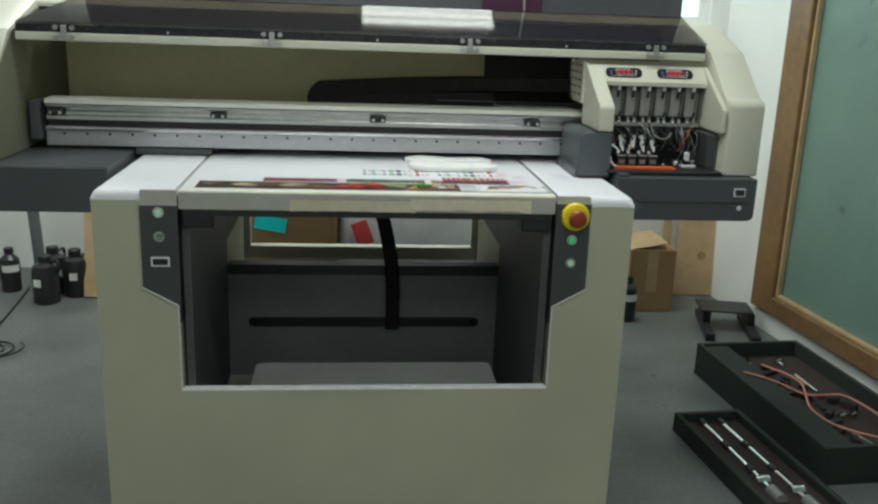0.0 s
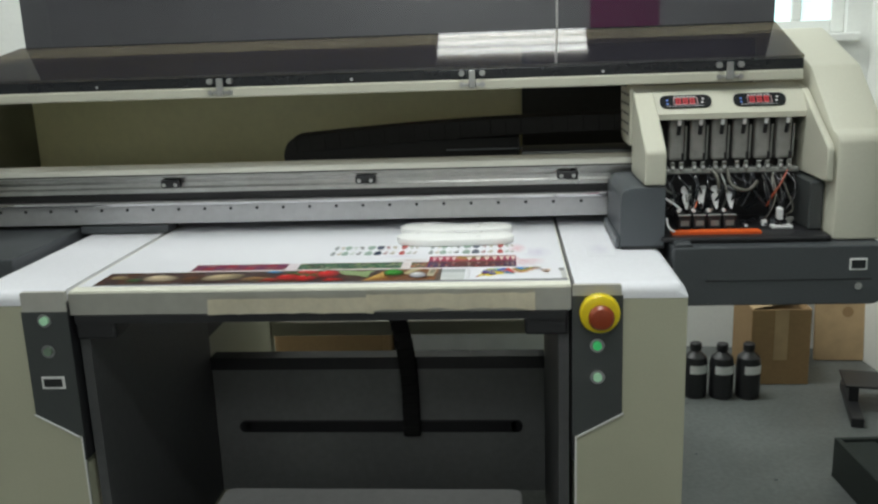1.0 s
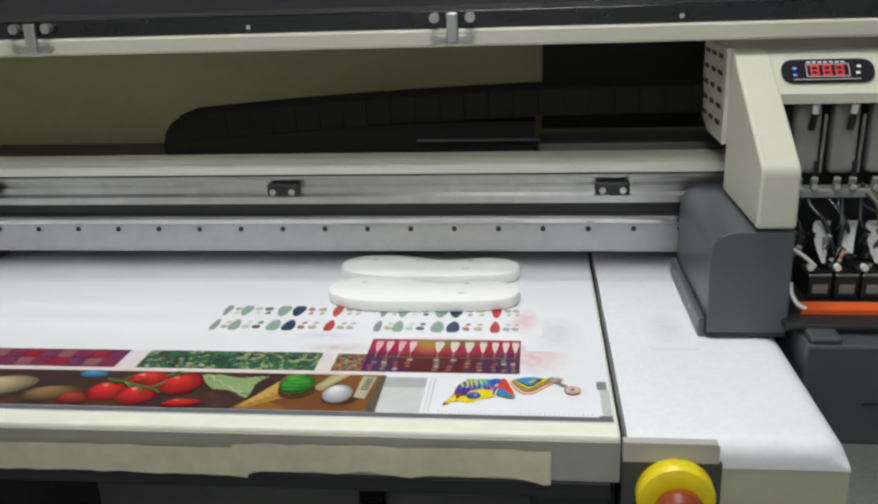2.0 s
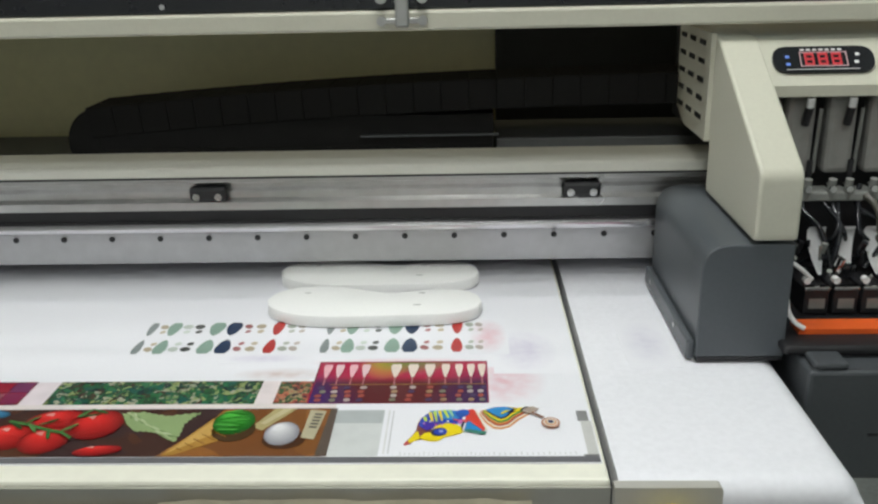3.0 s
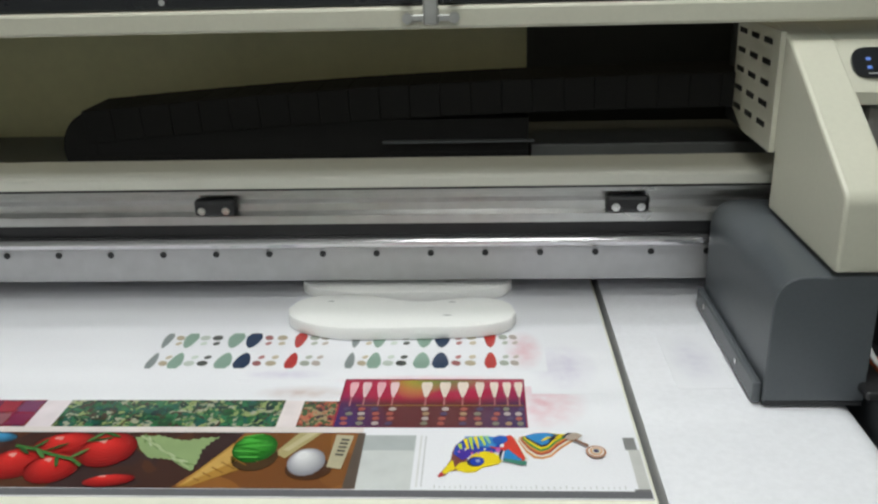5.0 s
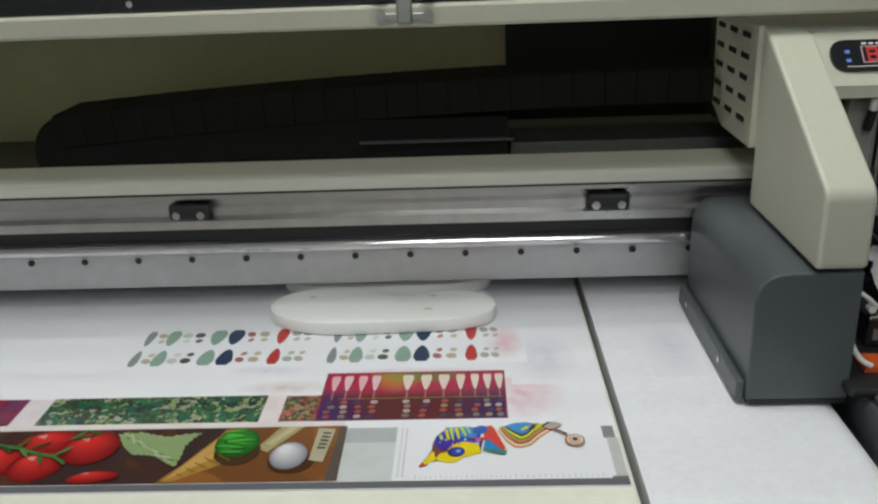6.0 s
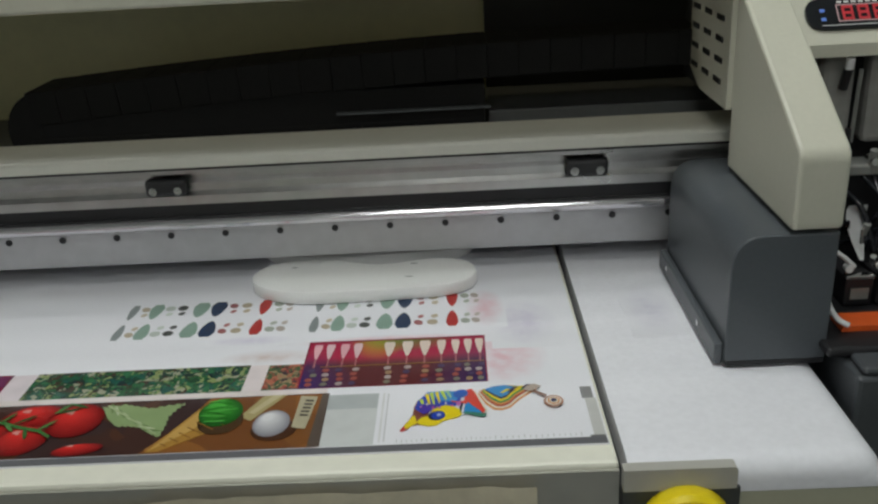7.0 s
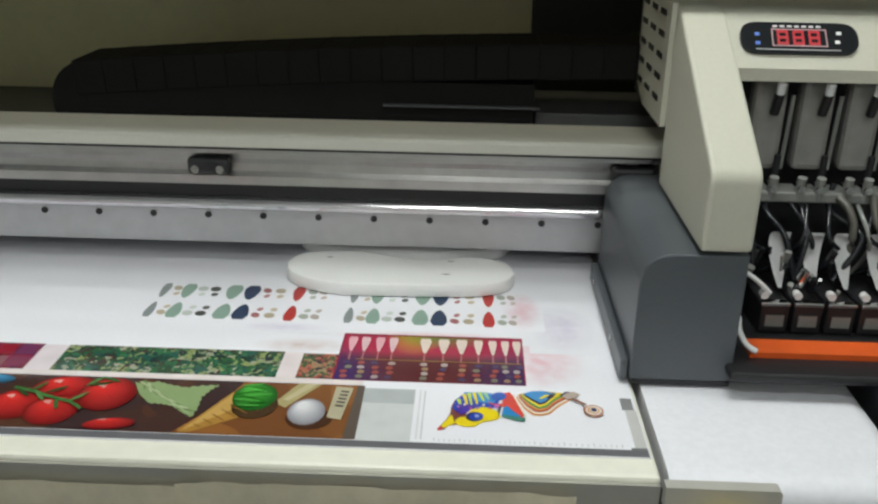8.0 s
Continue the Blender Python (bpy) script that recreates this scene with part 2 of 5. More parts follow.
def haze(name, base, colour, amount):
    """Fine ink mist on a pale ground, dense in its middle and fading to its rim."""
    m = material(name, base, 0.45)
    nt = m.node_tree
    co, mp = nt.nodes.new("ShaderNodeTexCoord"), nt.nodes.new("ShaderNodeMapping")
    mp.inputs["Location"].default_value, mp.inputs["Scale"].default_value = (-1, -1, 0), (2, 2, 0)
    gr, n = nt.nodes.new("ShaderNodeTexGradient"), nt.nodes.new("ShaderNodeTexNoise")
    gr.gradient_type = "SPHERICAL"
    n.inputs["Scale"].default_value = 90
    mul, mix = nt.nodes.new("ShaderNodeMath"), nt.nodes.new("ShaderNodeMix")
    mul.operation, mix.data_type = "MULTIPLY", "RGBA"
    amt = nt.nodes.new("ShaderNodeMath")
    amt.operation = "MULTIPLY"
    amt.inputs[1].default_value = amount * 2
    nt.links.new(co.outputs["Generated"], mp.inputs["Vector"])
    nt.links.new(mp.outputs[0], gr.inputs["Vector"])
    nt.links.new(co.outputs["Object"], n.inputs["Vector"])
    nt.links.new(gr.outputs["Fac"], mul.inputs[0])
    nt.links.new(n.outputs["Fac"], mul.inputs[1])
    nt.links.new(mul.outputs[0], amt.inputs[0])
    nt.links.new(amt.outputs[0], mix.inputs["Factor"])
    mix.inputs["A"].default_value, mix.inputs["B"].default_value = (*base, 1), (*colour, 1)
    nt.links.new(mix.outputs["Result"], nt.nodes["Principled BSDF"].inputs["Base Color"])
    return m


MIST_PINK = haze("pink_ink_mist", (0.80, 0.80, 0.84), (0.66, 0.14, 0.20), 0.42)
MIST_VIOLET = haze("violet_ink_mist", (0.80, 0.80, 0.84), (0.35, 0.25, 0.50), 0.3)
MIST_SMUDGE = haze("violet_smudge", (0.78, 0.78, 0.82), (0.40, 0.36, 0.52), 0.28)
MIST_BROWN = haze("brown_ink_mist", (0.80, 0.80, 0.84), (0.50, 0.30, 0.22), 0.4)


# ---------------------------------------------------------------- mesh helpers
def part(name, bm, mat, parent=None, label="", smooth=False):
    me = bpy.data.meshes.new(name)
    bm.normal_update()
    bm.to_mesh(me)
    bm.free()
    me.materials.append(mat)
    if smooth:
        me.polygons.foreach_set("use_smooth", [True] * len(me.polygons))
        me.set_sharp_from_angle(angle=radians(24 if smooth is True else smooth))
    ob = new(name, me)
    if parent:
        ob.parent = parent
    if label:
        ob["label"] = label
    return ob


def thing(name, label, category, at=(0, 0, 0), group="", kind=""):
    ob = new(name)
    ob.empty_display_size = 0.05
    ob.matrix_world = pose(*at)
    return tagged(ob, label, category, group, kind)


def solid(bm, x0, x1, y0, y1, z0, z1, bevel=0.0, seg=2):
    g = bmesh.ops.create_cube(bm, size=1.0, matrix=Matrix.Translation(((x0 + x1) / 2, (y0 + y1) / 2, (z0 + z1) / 2)) @ Matrix.Diagonal((abs(x1 - x0), abs(y1 - y0), abs(z1 - z0), 1)))
    if bevel:
        es = list({e for v in g["verts"] for e in v.link_edges})
        bmesh.ops.bevel(bm, geom=es, offset=bevel, segments=seg, affect="EDGES", profile=0.5)
    return bm


def block(x0, x1, y0, y1, z0, z1, bevel=0.0, seg=2):
    return solid(bmesh.new(), x0, x1, y0, y1, z0, z1, bevel, seg)


def prism(points, axis, a, b, bevel=0.0, bm=None):
    """A flat outline drawn in the two other axes and drawn out along axis from a to b."""
    bm = bm or bmesh.new()

    def at(p, d):
        return {"x": (d, p[0], p[1]), "y": (p[0], d, p[1]), "z": (p[0], p[1], d)}[axis]

    lo = [bm.verts.new(at(p, a)) for p in points]
    hi = [bm.verts.new(at(p, b)) for p in points]
    n = len(points)
    faces = [bm.faces.new(lo), bm.faces.new(hi[::-1])]
    faces += [bm.faces.new((lo[k], hi[k], hi[(k + 1) % n], lo[(k + 1) % n])) for k in range(n)]
    bmesh.ops.recalc_face_normals(bm, faces=faces)
    if bevel:
        es = list({e for f in faces[:2] for e in f.edges})
        bmesh.ops.bevel(bm, geom=es, offset=bevel, segments=2, affect="EDGES", profile=0.5)
    return bm


def rounded(points, radii, steps=6):
    """An outline with its corners rounded."""
    out = []
    n = len(points)
    for k in range(n):
        p, r = Vector(points[k]), radii[k]
        if r <= 0:
            out.append(tuple(p))
            continue
        u, v = (Vector(points[k - 1]) - p).normalized(), (Vector(points[(k + 1) % n]) - p).normalized()
        d = r / math.tan(u.angle(v) / 2)
        a, b = p + u * d, p + v * d
        for s in range(steps + 1):
            w = s / steps
            out.append(tuple((1 - w) ** 2 * a + 2 * w * (1 - w) * p + w * w * b))
    return out


def rod(bm, a, b, r, seg=12, r2=None):
    a, b = Vector(a), Vector(b)
    d = b - a
    m = Matrix.Translation((a + b) / 2) @ d.to_track_quat("Z", "Y").to_matrix().to_4x4()
    bmesh.ops.create_cone(bm, cap_ends=True, segments=seg, radius1=r, radius2=r if r2 is None else r2, depth=d.length, matrix=m)
    return bm


def cyl(a, b, r, seg=16, r2=None):
    return rod(bmesh.new(), a, b, r, seg, r2)


def lathe(profile, seg=20):
    """A turned body from (radius, height) pairs."""
    bm = bmesh.new()
    rings = [[bm.verts.new((r * math.cos(2 * math.pi * k / seg), r * math.sin(2 * math.pi * k / seg), z)) for k in range(seg)] for r, z in profile]
    for p, q in zip(rings, rings[1:]):
        for k in range(seg):
            bm.faces.new((p[k], p[(k + 1) % seg], q[(k + 1) % seg], q[k]))
    bm.faces.new(rings[0][::-1])
    bm.faces.new(rings[-1])
    return bm


def pipe(points, r, seg=8, bm=None):
    """A bent round hose or cable through the points, smoothed."""
    pts = [Vector(p) for p in points]
    fine = []
    for k in range(len(pts) - 1):
        p0, p1, p2, p3 = pts[max(k - 1, 0)], pts[k], pts[k + 1], pts[min(k + 2, len(pts) - 1)]
        for s in range(6):
            t = s / 6
            fine.append(0.5 * (2 * p1 + (p2 - p0) * t + (2 * p0 - 5 * p1 + 4 * p2 - p3) * t * t + (3 * p1 - p0 - 3 * p2 + p3) * t ** 3))
    fine.append(pts[-1])
    bm = bm or bmesh.new()
    rings = []
    for k, p in enumerate(fine):
        d = (fine[min(k + 1, len(fine) - 1)] - fine[max(k - 1, 0)]).normalized()
        q = d.to_track_quat("Z", "Y")
        rings.append([bm.verts.new(p + q @ Vector((r * math.cos(2 * math.pi * s / seg), r * math.sin(2 * math.pi * s / seg), 0))) for s in range(seg)])
    for a, b in zip(rings, rings[1:]):
        for s in range(seg):
            bm.faces.new((a[s], a[(s + 1) % seg], b[(s + 1) % seg], b[s]))
    bm.faces.new(rings[0][::-1])
    bm.faces.new(rings[-1])
    bmesh.ops.recalc_face_normals(bm, faces=bm.faces[:])
    return bm


# ---------------------------------------------------------------- the room
BACK, EAST, WEST, SOUTH, TOP = 2.2, 1.80, -2.8, -3.4, 2.75
# the room's north and east walls stand slightly askew to the printer
NORTH_TURN = pose(1.7, BACK, 0, 0, 0, -4.5) @ pose(-1.7, -BACK, 0)
EAST_TURN = pose(EAST, 1.65, 0, 0, 0, 5.4) @ pose(-EAST, -1.65, 0)


def room():
    tagged(part("floor", block(WEST - 0.2, EAST + 0.9, SOUTH - 0.2, BACK + 0.7, -0.1, 0), FLOOR), "grey worn concrete floor with faint stains", "floor", kind="structure")
    tagged(part("ceiling", block(WEST - 0.2, EAST + 0.9, SOUTH - 0.2, BACK + 0.7, TOP, TOP + 0.1), CEIL), "plain pale ceiling", "ceiling", kind="structure")
    wx0, wx1, wz0, wz1 = 0.98, 1.66, 1.30, 2.25
    bm = bmesh.new()
    for x0, x1, z0, z1 in ((WEST - 0.2, wx0, 0, TOP), (wx1, EAST + 0.1, 0, TOP), (wx0, wx1, 0, wz0), (wx0, wx1, wz1, TOP)):
        solid(bm, x0, x1, BACK, BACK + 0.2, z0, z1)
    tagged(part("wall_north", bm, WALL), "white painted wall behind the printer with a window", "wall", kind="structure").matrix_world = NORTH_TURN
    w = thing("window_1", "bright window with a white frame in the white wall", "window", (0, 0, 0), kind="structure")
    w.matrix_world = NORTH_TURN
    for x0, x1, z0, z1 in ((wx0, wx0 + 0.05, wz0, wz1), (wx1 - 0.05, wx1, wz0, wz1), (wx0 + 0.05, wx1 - 0.05, wz1 - 0.05, wz1), (wx0 + 0.05, wx1 - 0.05, wz0, wz0 + 0.05), (1.46, 1.50, wz0 + 0.05, wz1 - 0.05)):
        part("window_frame", block(x0, x1, BACK + 0.04, BACK + 0.09, z0, z1, 0.006), WALL, w)
    part("window_sill", block(wx0 - 0.04, wx1 + 0.04, BACK - 0.05, BACK + 0.04, wz0 - 0.035, wz0 - 0.001, 0.006), WALL, w)
    for x0, x1 in ((wx0 + 0.05, 1.46), (1.50, wx1 - 0.05)):
        part("pane", block(x0, x1, BACK + 0.06, BACK + 0.066, wz0 + 0.05, wz1 - 0.05), WINDOW_LIT, w)
        for z in (1.53, 1.80):
            part("glazing_bar", block(x0, x1, BACK + 0.050, BACK + 0.059, z, z + 0.018), WALL, w)
    # glazed partition in the east wall
    gy0, gy1, gz0, gz1 = -1.7, 1.60, 0.12, 2.3
    bm = bmesh.new()
    for y0, y1, z0, z1 in ((SOUTH - 0.2, gy0, 0, TOP), (gy1, BACK + 0.3, 0, TOP), (gy0, gy1, 0, gz0), (gy0, gy1, gz1, TOP)):
        solid(bm, EAST, EAST + 0.2, y0, y1, z0, z1)
    tagged(part("wall_east", bm, WALL), "white painted wall with a glazed opening", "wall", kind="structure").matrix_world = EAST_TURN
    g = thing("window_2", "large green frosted window in a varnished brown wooden frame", "window", (0, 0, 0), kind="structure")
    g.matrix_world = EAST_TURN
    for y0, y1, z0, z1 in ((gy1 - 0.11, gy1 + 0.05, gz0 - 0.02, gz1), (gy0, gy0 + 0.08, gz0, gz1), (gy0 + 0.08, gy1 - 0.11, gz0 - 0.02, gz0 + 0.06), (gy0 + 0.08, gy1 - 0.11, gz1 - 0.08, gz1)):
        part("window_frame", block(EAST - 0.03, EAST + 0.06, y0, y1, z0, z1, 0.006), WOOD, g)
    part("frame_bead", block(EAST - 0.012, EAST + 0.011, gy1 - 0.125, gy1 - 0.1105, gz0 + 0.06, gz1 - 0.08, 0.003), PLY, g)
    part("frame_bead", block(EAST - 0.012, EAST + 0.011, gy0 + 0.08, gy1 - 0.126, gz0 + 0.0605, gz0 + 0.074, 0.003), PLY, g)
    part("pane", block(EAST + 0.012, EAST + 0.02, gy0 + 0.08, gy1 - 0.11, gz0 + 0.06, gz1 - 0.08), GREEN_GLASS, g)
    tagged(part("wall_west", block(WEST - 0.2, WEST, SOUTH, BACK + 0.5, 0, TOP), WALL_FAR), "plain pale painted wall", "wall", kind="structure")
    tagged(part("wall_south", block(WEST, EAST + 0.75, SOUTH - 0.2, SOUTH, 0, TOP), WALL_FAR), "plain pale painted wall", "wall", kind="structure")
    tagged(part("poster", block(0.9, 1.35, SOUTH + 0.004, SOUTH + 0.014, 1.3, 2.3), MAGENTA), "magenta printed poster on the wall", "poster")
    # three-tube ceiling lamps; the last four are unseen, added as fill light
    for x, y, watts, gap in ((0.30, 0.05, 25, 0.2), (0.37, -1.35, 13, 0.07), (0.0, -2.75, 20, 0.2), (-1.9, 0.2, 12, 0.2), (0.55, 1.72, 24, 0.2), (-1.0, 1.65, 26, 0.2)):
        lamp = thing("ceiling_and_fill_light", "square three-tube fitting among the room's ceiling lamps and added fill lamps", "ceiling light", (x, y, TOP), "ceiling lights")
        part("housing", block(-0.38, 0.38, -0.30, 0.30, -0.03, 0, 0.008), GREY_LIGHT, lamp)
        for k in (-gap, 0, gap):
            part("tube", cyl((-0.36, k, -0.05), (0.36, k, -0.05), 0.013, 12), TUBE_LIT, lamp)
            tube_lamp(x, y + k, TOP - 0.07, 0.72, watts / 3)


# ---------------------------------------------------------------- the printer's base
BED = 0.92


def button(parent, x, z, lens):
    b = part("push_button", cyl((x, -0.004, z), (x, -0.009, z), 0.0125, 20), CHROME, parent)
    part("lens", cyl((x, -0.0105, z), (x, -0.013, z), 0.0075, 16), lens, b)
    return b


def printer_base():
    t = thing("flatbed_printer", "cream and dark grey flatbed printer standing on the floor", "printer")
    for s, name in ((-1, "l"), (1, "r")):
        x0, x1 = sorted((s * 0.4445, s * 0.630))
        part("side_column", block(x0, x1, 0.0202, 1.3, 0.03, 0.893), FASCIA, t)
        # top cover with rounded outer and front edges
        outline = rounded([(s * 0.4445, 0.894), (s * 0.631, 0.894), (s * 0.631, BED), (s * 0.4445, BED)], [0, 0, 0.026, 0])
        bm = prism(outline, "y", -0.0006, 1.3)
        es = [e for e in bm.edges if all(v.co.y < 0 and v.co.z > 0.896 for v in e.verts)]
        bmesh.ops.bevel(bm, geom=es, offset=0.017, segments=5, affect="EDGES", profile=0.5)
        part("top_cover", bm, WHITE_TOP, t, smooth=True)
        if s > 0:
            part("ink_smudge", block(0.485, 0.535, 0.19, 0.30, BED, BED + 0.0004), MIST_SMUDGE, t)
        low = 0.884 if s < 0 else 0.901
        part("top_plate", prism(rounded([(s * 0.440, low), (s * 0.521, low), (s * 0.521, 0.9195), (s * 0.440, 0.9195)], [0, 0, 0.004, 0]), "y", -0.0055, 0.004), GREY_LIGHT, t)
        part("control_plate", prism([(s * 0.440, low - 0.0005), (s * 0.524, low - 0.0005), (s * 0.5245, 0.69), (s * 0.4485, 0.648), (s * 0.440, 0.648)], "y", -0.0045, 0.004), GREY_PLATE, t)
        # white sliver painted as the bright highlight on the notch's bevelled edge
        bm = prism([(s * 0.5245, 0.69), (s * 0.5275, 0.6885), (s * 0.4485, 0.6445), (s * 0.4485, 0.648)], "y", -0.006, 0.004)
        part("edge_highlight", bm, LABEL_WHITE, t)
        part("gap_liner", block(*sorted((s * 0.4395, s * 0.444)), -0.003, 1.3, 0.60, 0.90), BLACK, t)
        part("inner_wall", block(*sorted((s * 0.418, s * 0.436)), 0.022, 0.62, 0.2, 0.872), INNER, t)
        part("bracket", block(*sorted((s * 0.36, s * 0.434)), 0.006, 0.07, 0.828, 0.868, 0.006), BLACK, t)
    skin = [(-0.6305, 0.03), (0.6305, 0.03), (0.6305, 0.893), (0.4445, 0.893), (0.4445, 0.425), (-0.4445, 0.425), (-0.4445, 0.893), (-0.6305, 0.893)]
    part("front_panel", prism(skin, "y", 0.0, 0.02), FASCIA, t)
    # white strips that paint the highlight along the opening's sides and lower edge
    for x in (-0.4475, 0.4445):
        part("edge_highlight", block(x, x + 0.003, -0.002, 0.004, 0.431, 0.6445), LABEL_WHITE, t)
    part("lip_highlight", block(-0.4465, 0.4465, -0.002, 0.022, 0.4255, 0.4305, 0.0015), LABEL_WHITE, t)
    part("back_panel", block(-0.418, 0.418, 0.62, 0.64, 0.2, 0.534), INNER_BACK, t)
    part("ledge", block(-0.418, 0.418, 0.612, 0.66, 0.5345, 0.566), BLACK, t)
    part("tray", prism(rounded([(-0.306, 0.0225), (0.355, 0.0225), (0.355, 0.335), (-0.306, 0.335)], [0, 0, 0.025, 0.025]), "z", 0.335, 0.36, 0.003), TRAY, t)
    bm = bmesh.new()
    solid(bm, -0.343, 0.348, 0.612, 0.6195, 0.365, 0.395, 0.001)
    for x in (-0.343, 0.348):
        rod(bm, (x, 0.612, 0.38), (x, 0.6195, 0.38), 0.015, 20)
    part("slot", bm, BLACK, t)
    # black cable chain that hangs under the bed
    for k in range(22):
        w = k / 21
        z = 0.86 - 0.485 * w
        x = 0.012 + 0.075 * math.sin(min(1.0, w * 1.25) * 1.57)
        y = 0.598
        ob = part("chain_link", block(-0.021, 0.021, -0.008, 0.008, -0.0125, 0.0125, 0.003, 1), BLACK_CHAIN, t)
        ob.matrix_local = pose(x, y, z, 0, -14 * (1 - w), 0)
    part("rear_crossbar", block(-0.446, 0.446, 1.26, 1.3, 0.40, 0.452, 0.005), CREAM, t)
    for x in (-0.446, 0.42):
        part("rear_post", block(x, x + 0.026, 1.262, 1.298, 0.453, 0.9), CREAM, t)
    # controls
    for x, z, lens in ((-0.481, 0.8685, PALE_LIT), (-0.4815, 0.8115, CLEAR_LENS), (0.481, 0.814, GREEN_LIT), (0.482, 0.7575, PALE_LIT)):
        button(t, x, z, lens)
    f = part("card_slot_frame", prism([(-0.503, 0.7400), (-0.461, 0.7400), (-0.461, 0.7630), (-0.503, 0.7630)], "y", -0.0065, -0.004), LABEL_WHITE, t)
    part("card_slot", prism([(-0.499, 0.7440), (-0.465, 0.7440), (-0.465, 0.7590), (-0.499, 0.7590)], "y", -0.0075, -0.0064), BLACK, f)
    e = part("emergency_stop", lathe([(0.0325, 0.0), (0.0335, 0.002), (0.0335, 0.013), (0.031, 0.017), (0.024, 0.019)], 32), YELLOW, t, "yellow collar round a red stop knob", 30)
    e.matrix_local = pose(0.4845, -0.0045, 0.8725, 90)
    part("knob", lathe([(0.013, 0.0192), (0.013, 0.024), (0.0205, 0.028), (0.0215, 0.036), (0.017, 0.043), (0.005, 0.045)], 28), RED_KNOB, e, smooth=True)
    # the bed
    part("bed", block(-0.439, 0.439, 0.0065, 1.28, 0.874, BED - 0.0015, 0.003), BED_EDGE, t, "cream bed top")
    part("bed_front", block(-0.4385, 0.4385, 0.0035, 0.0062, 0.8745, 0.9135), BED_FRONT, t)
    part("underside", block(-0.43, 0.43, 0.0, 1.28, 0.860, 0.8738), BLACK, t)
    for x0, x1, dz in ((-0.186, 0.104, 0.004), (0.092, 0.378, 0.009)):
        bm = bmesh.new()
        n = 44
        rows = []
        for k in range(n + 1):
            x = x0 + (x1 - x0) * k / n
            j = 0.0035 * noise.noise((x * 26, dz, 1.0))
            curl = math.exp(-(min(x - x0, x1 - x) / 0.014) ** 2) * (0.008 if dz > 0.004 else 0.002)
            rows.append([bm.verts.new((x, 0.0005 - curl * (0.5 + abs(noise.noise((x * 90, q, 4.0)))) - 0.004 * (1 - q * 0.5) - 0.0022 * (1 + noise.noise((x * 45, q, 2.0))), z)) for q, z in enumerate((0.872 + dz + j - curl * 0.3, 0.885 + dz, 0.898 + dz + j * 0.6 + curl * 0.3))])
        for a, b in zip(rows, rows[1:]):
            for q in range(2):
                bm.faces.new((a[q], b[q], b[q + 1], a[q + 1]))
        bmesh.ops.solidify(bm, geom=bm.faces[:], thickness=0.0008)
        part("tape_strip", bm, TAPE, t, "wrinkled beige masking tape", True)
    return t


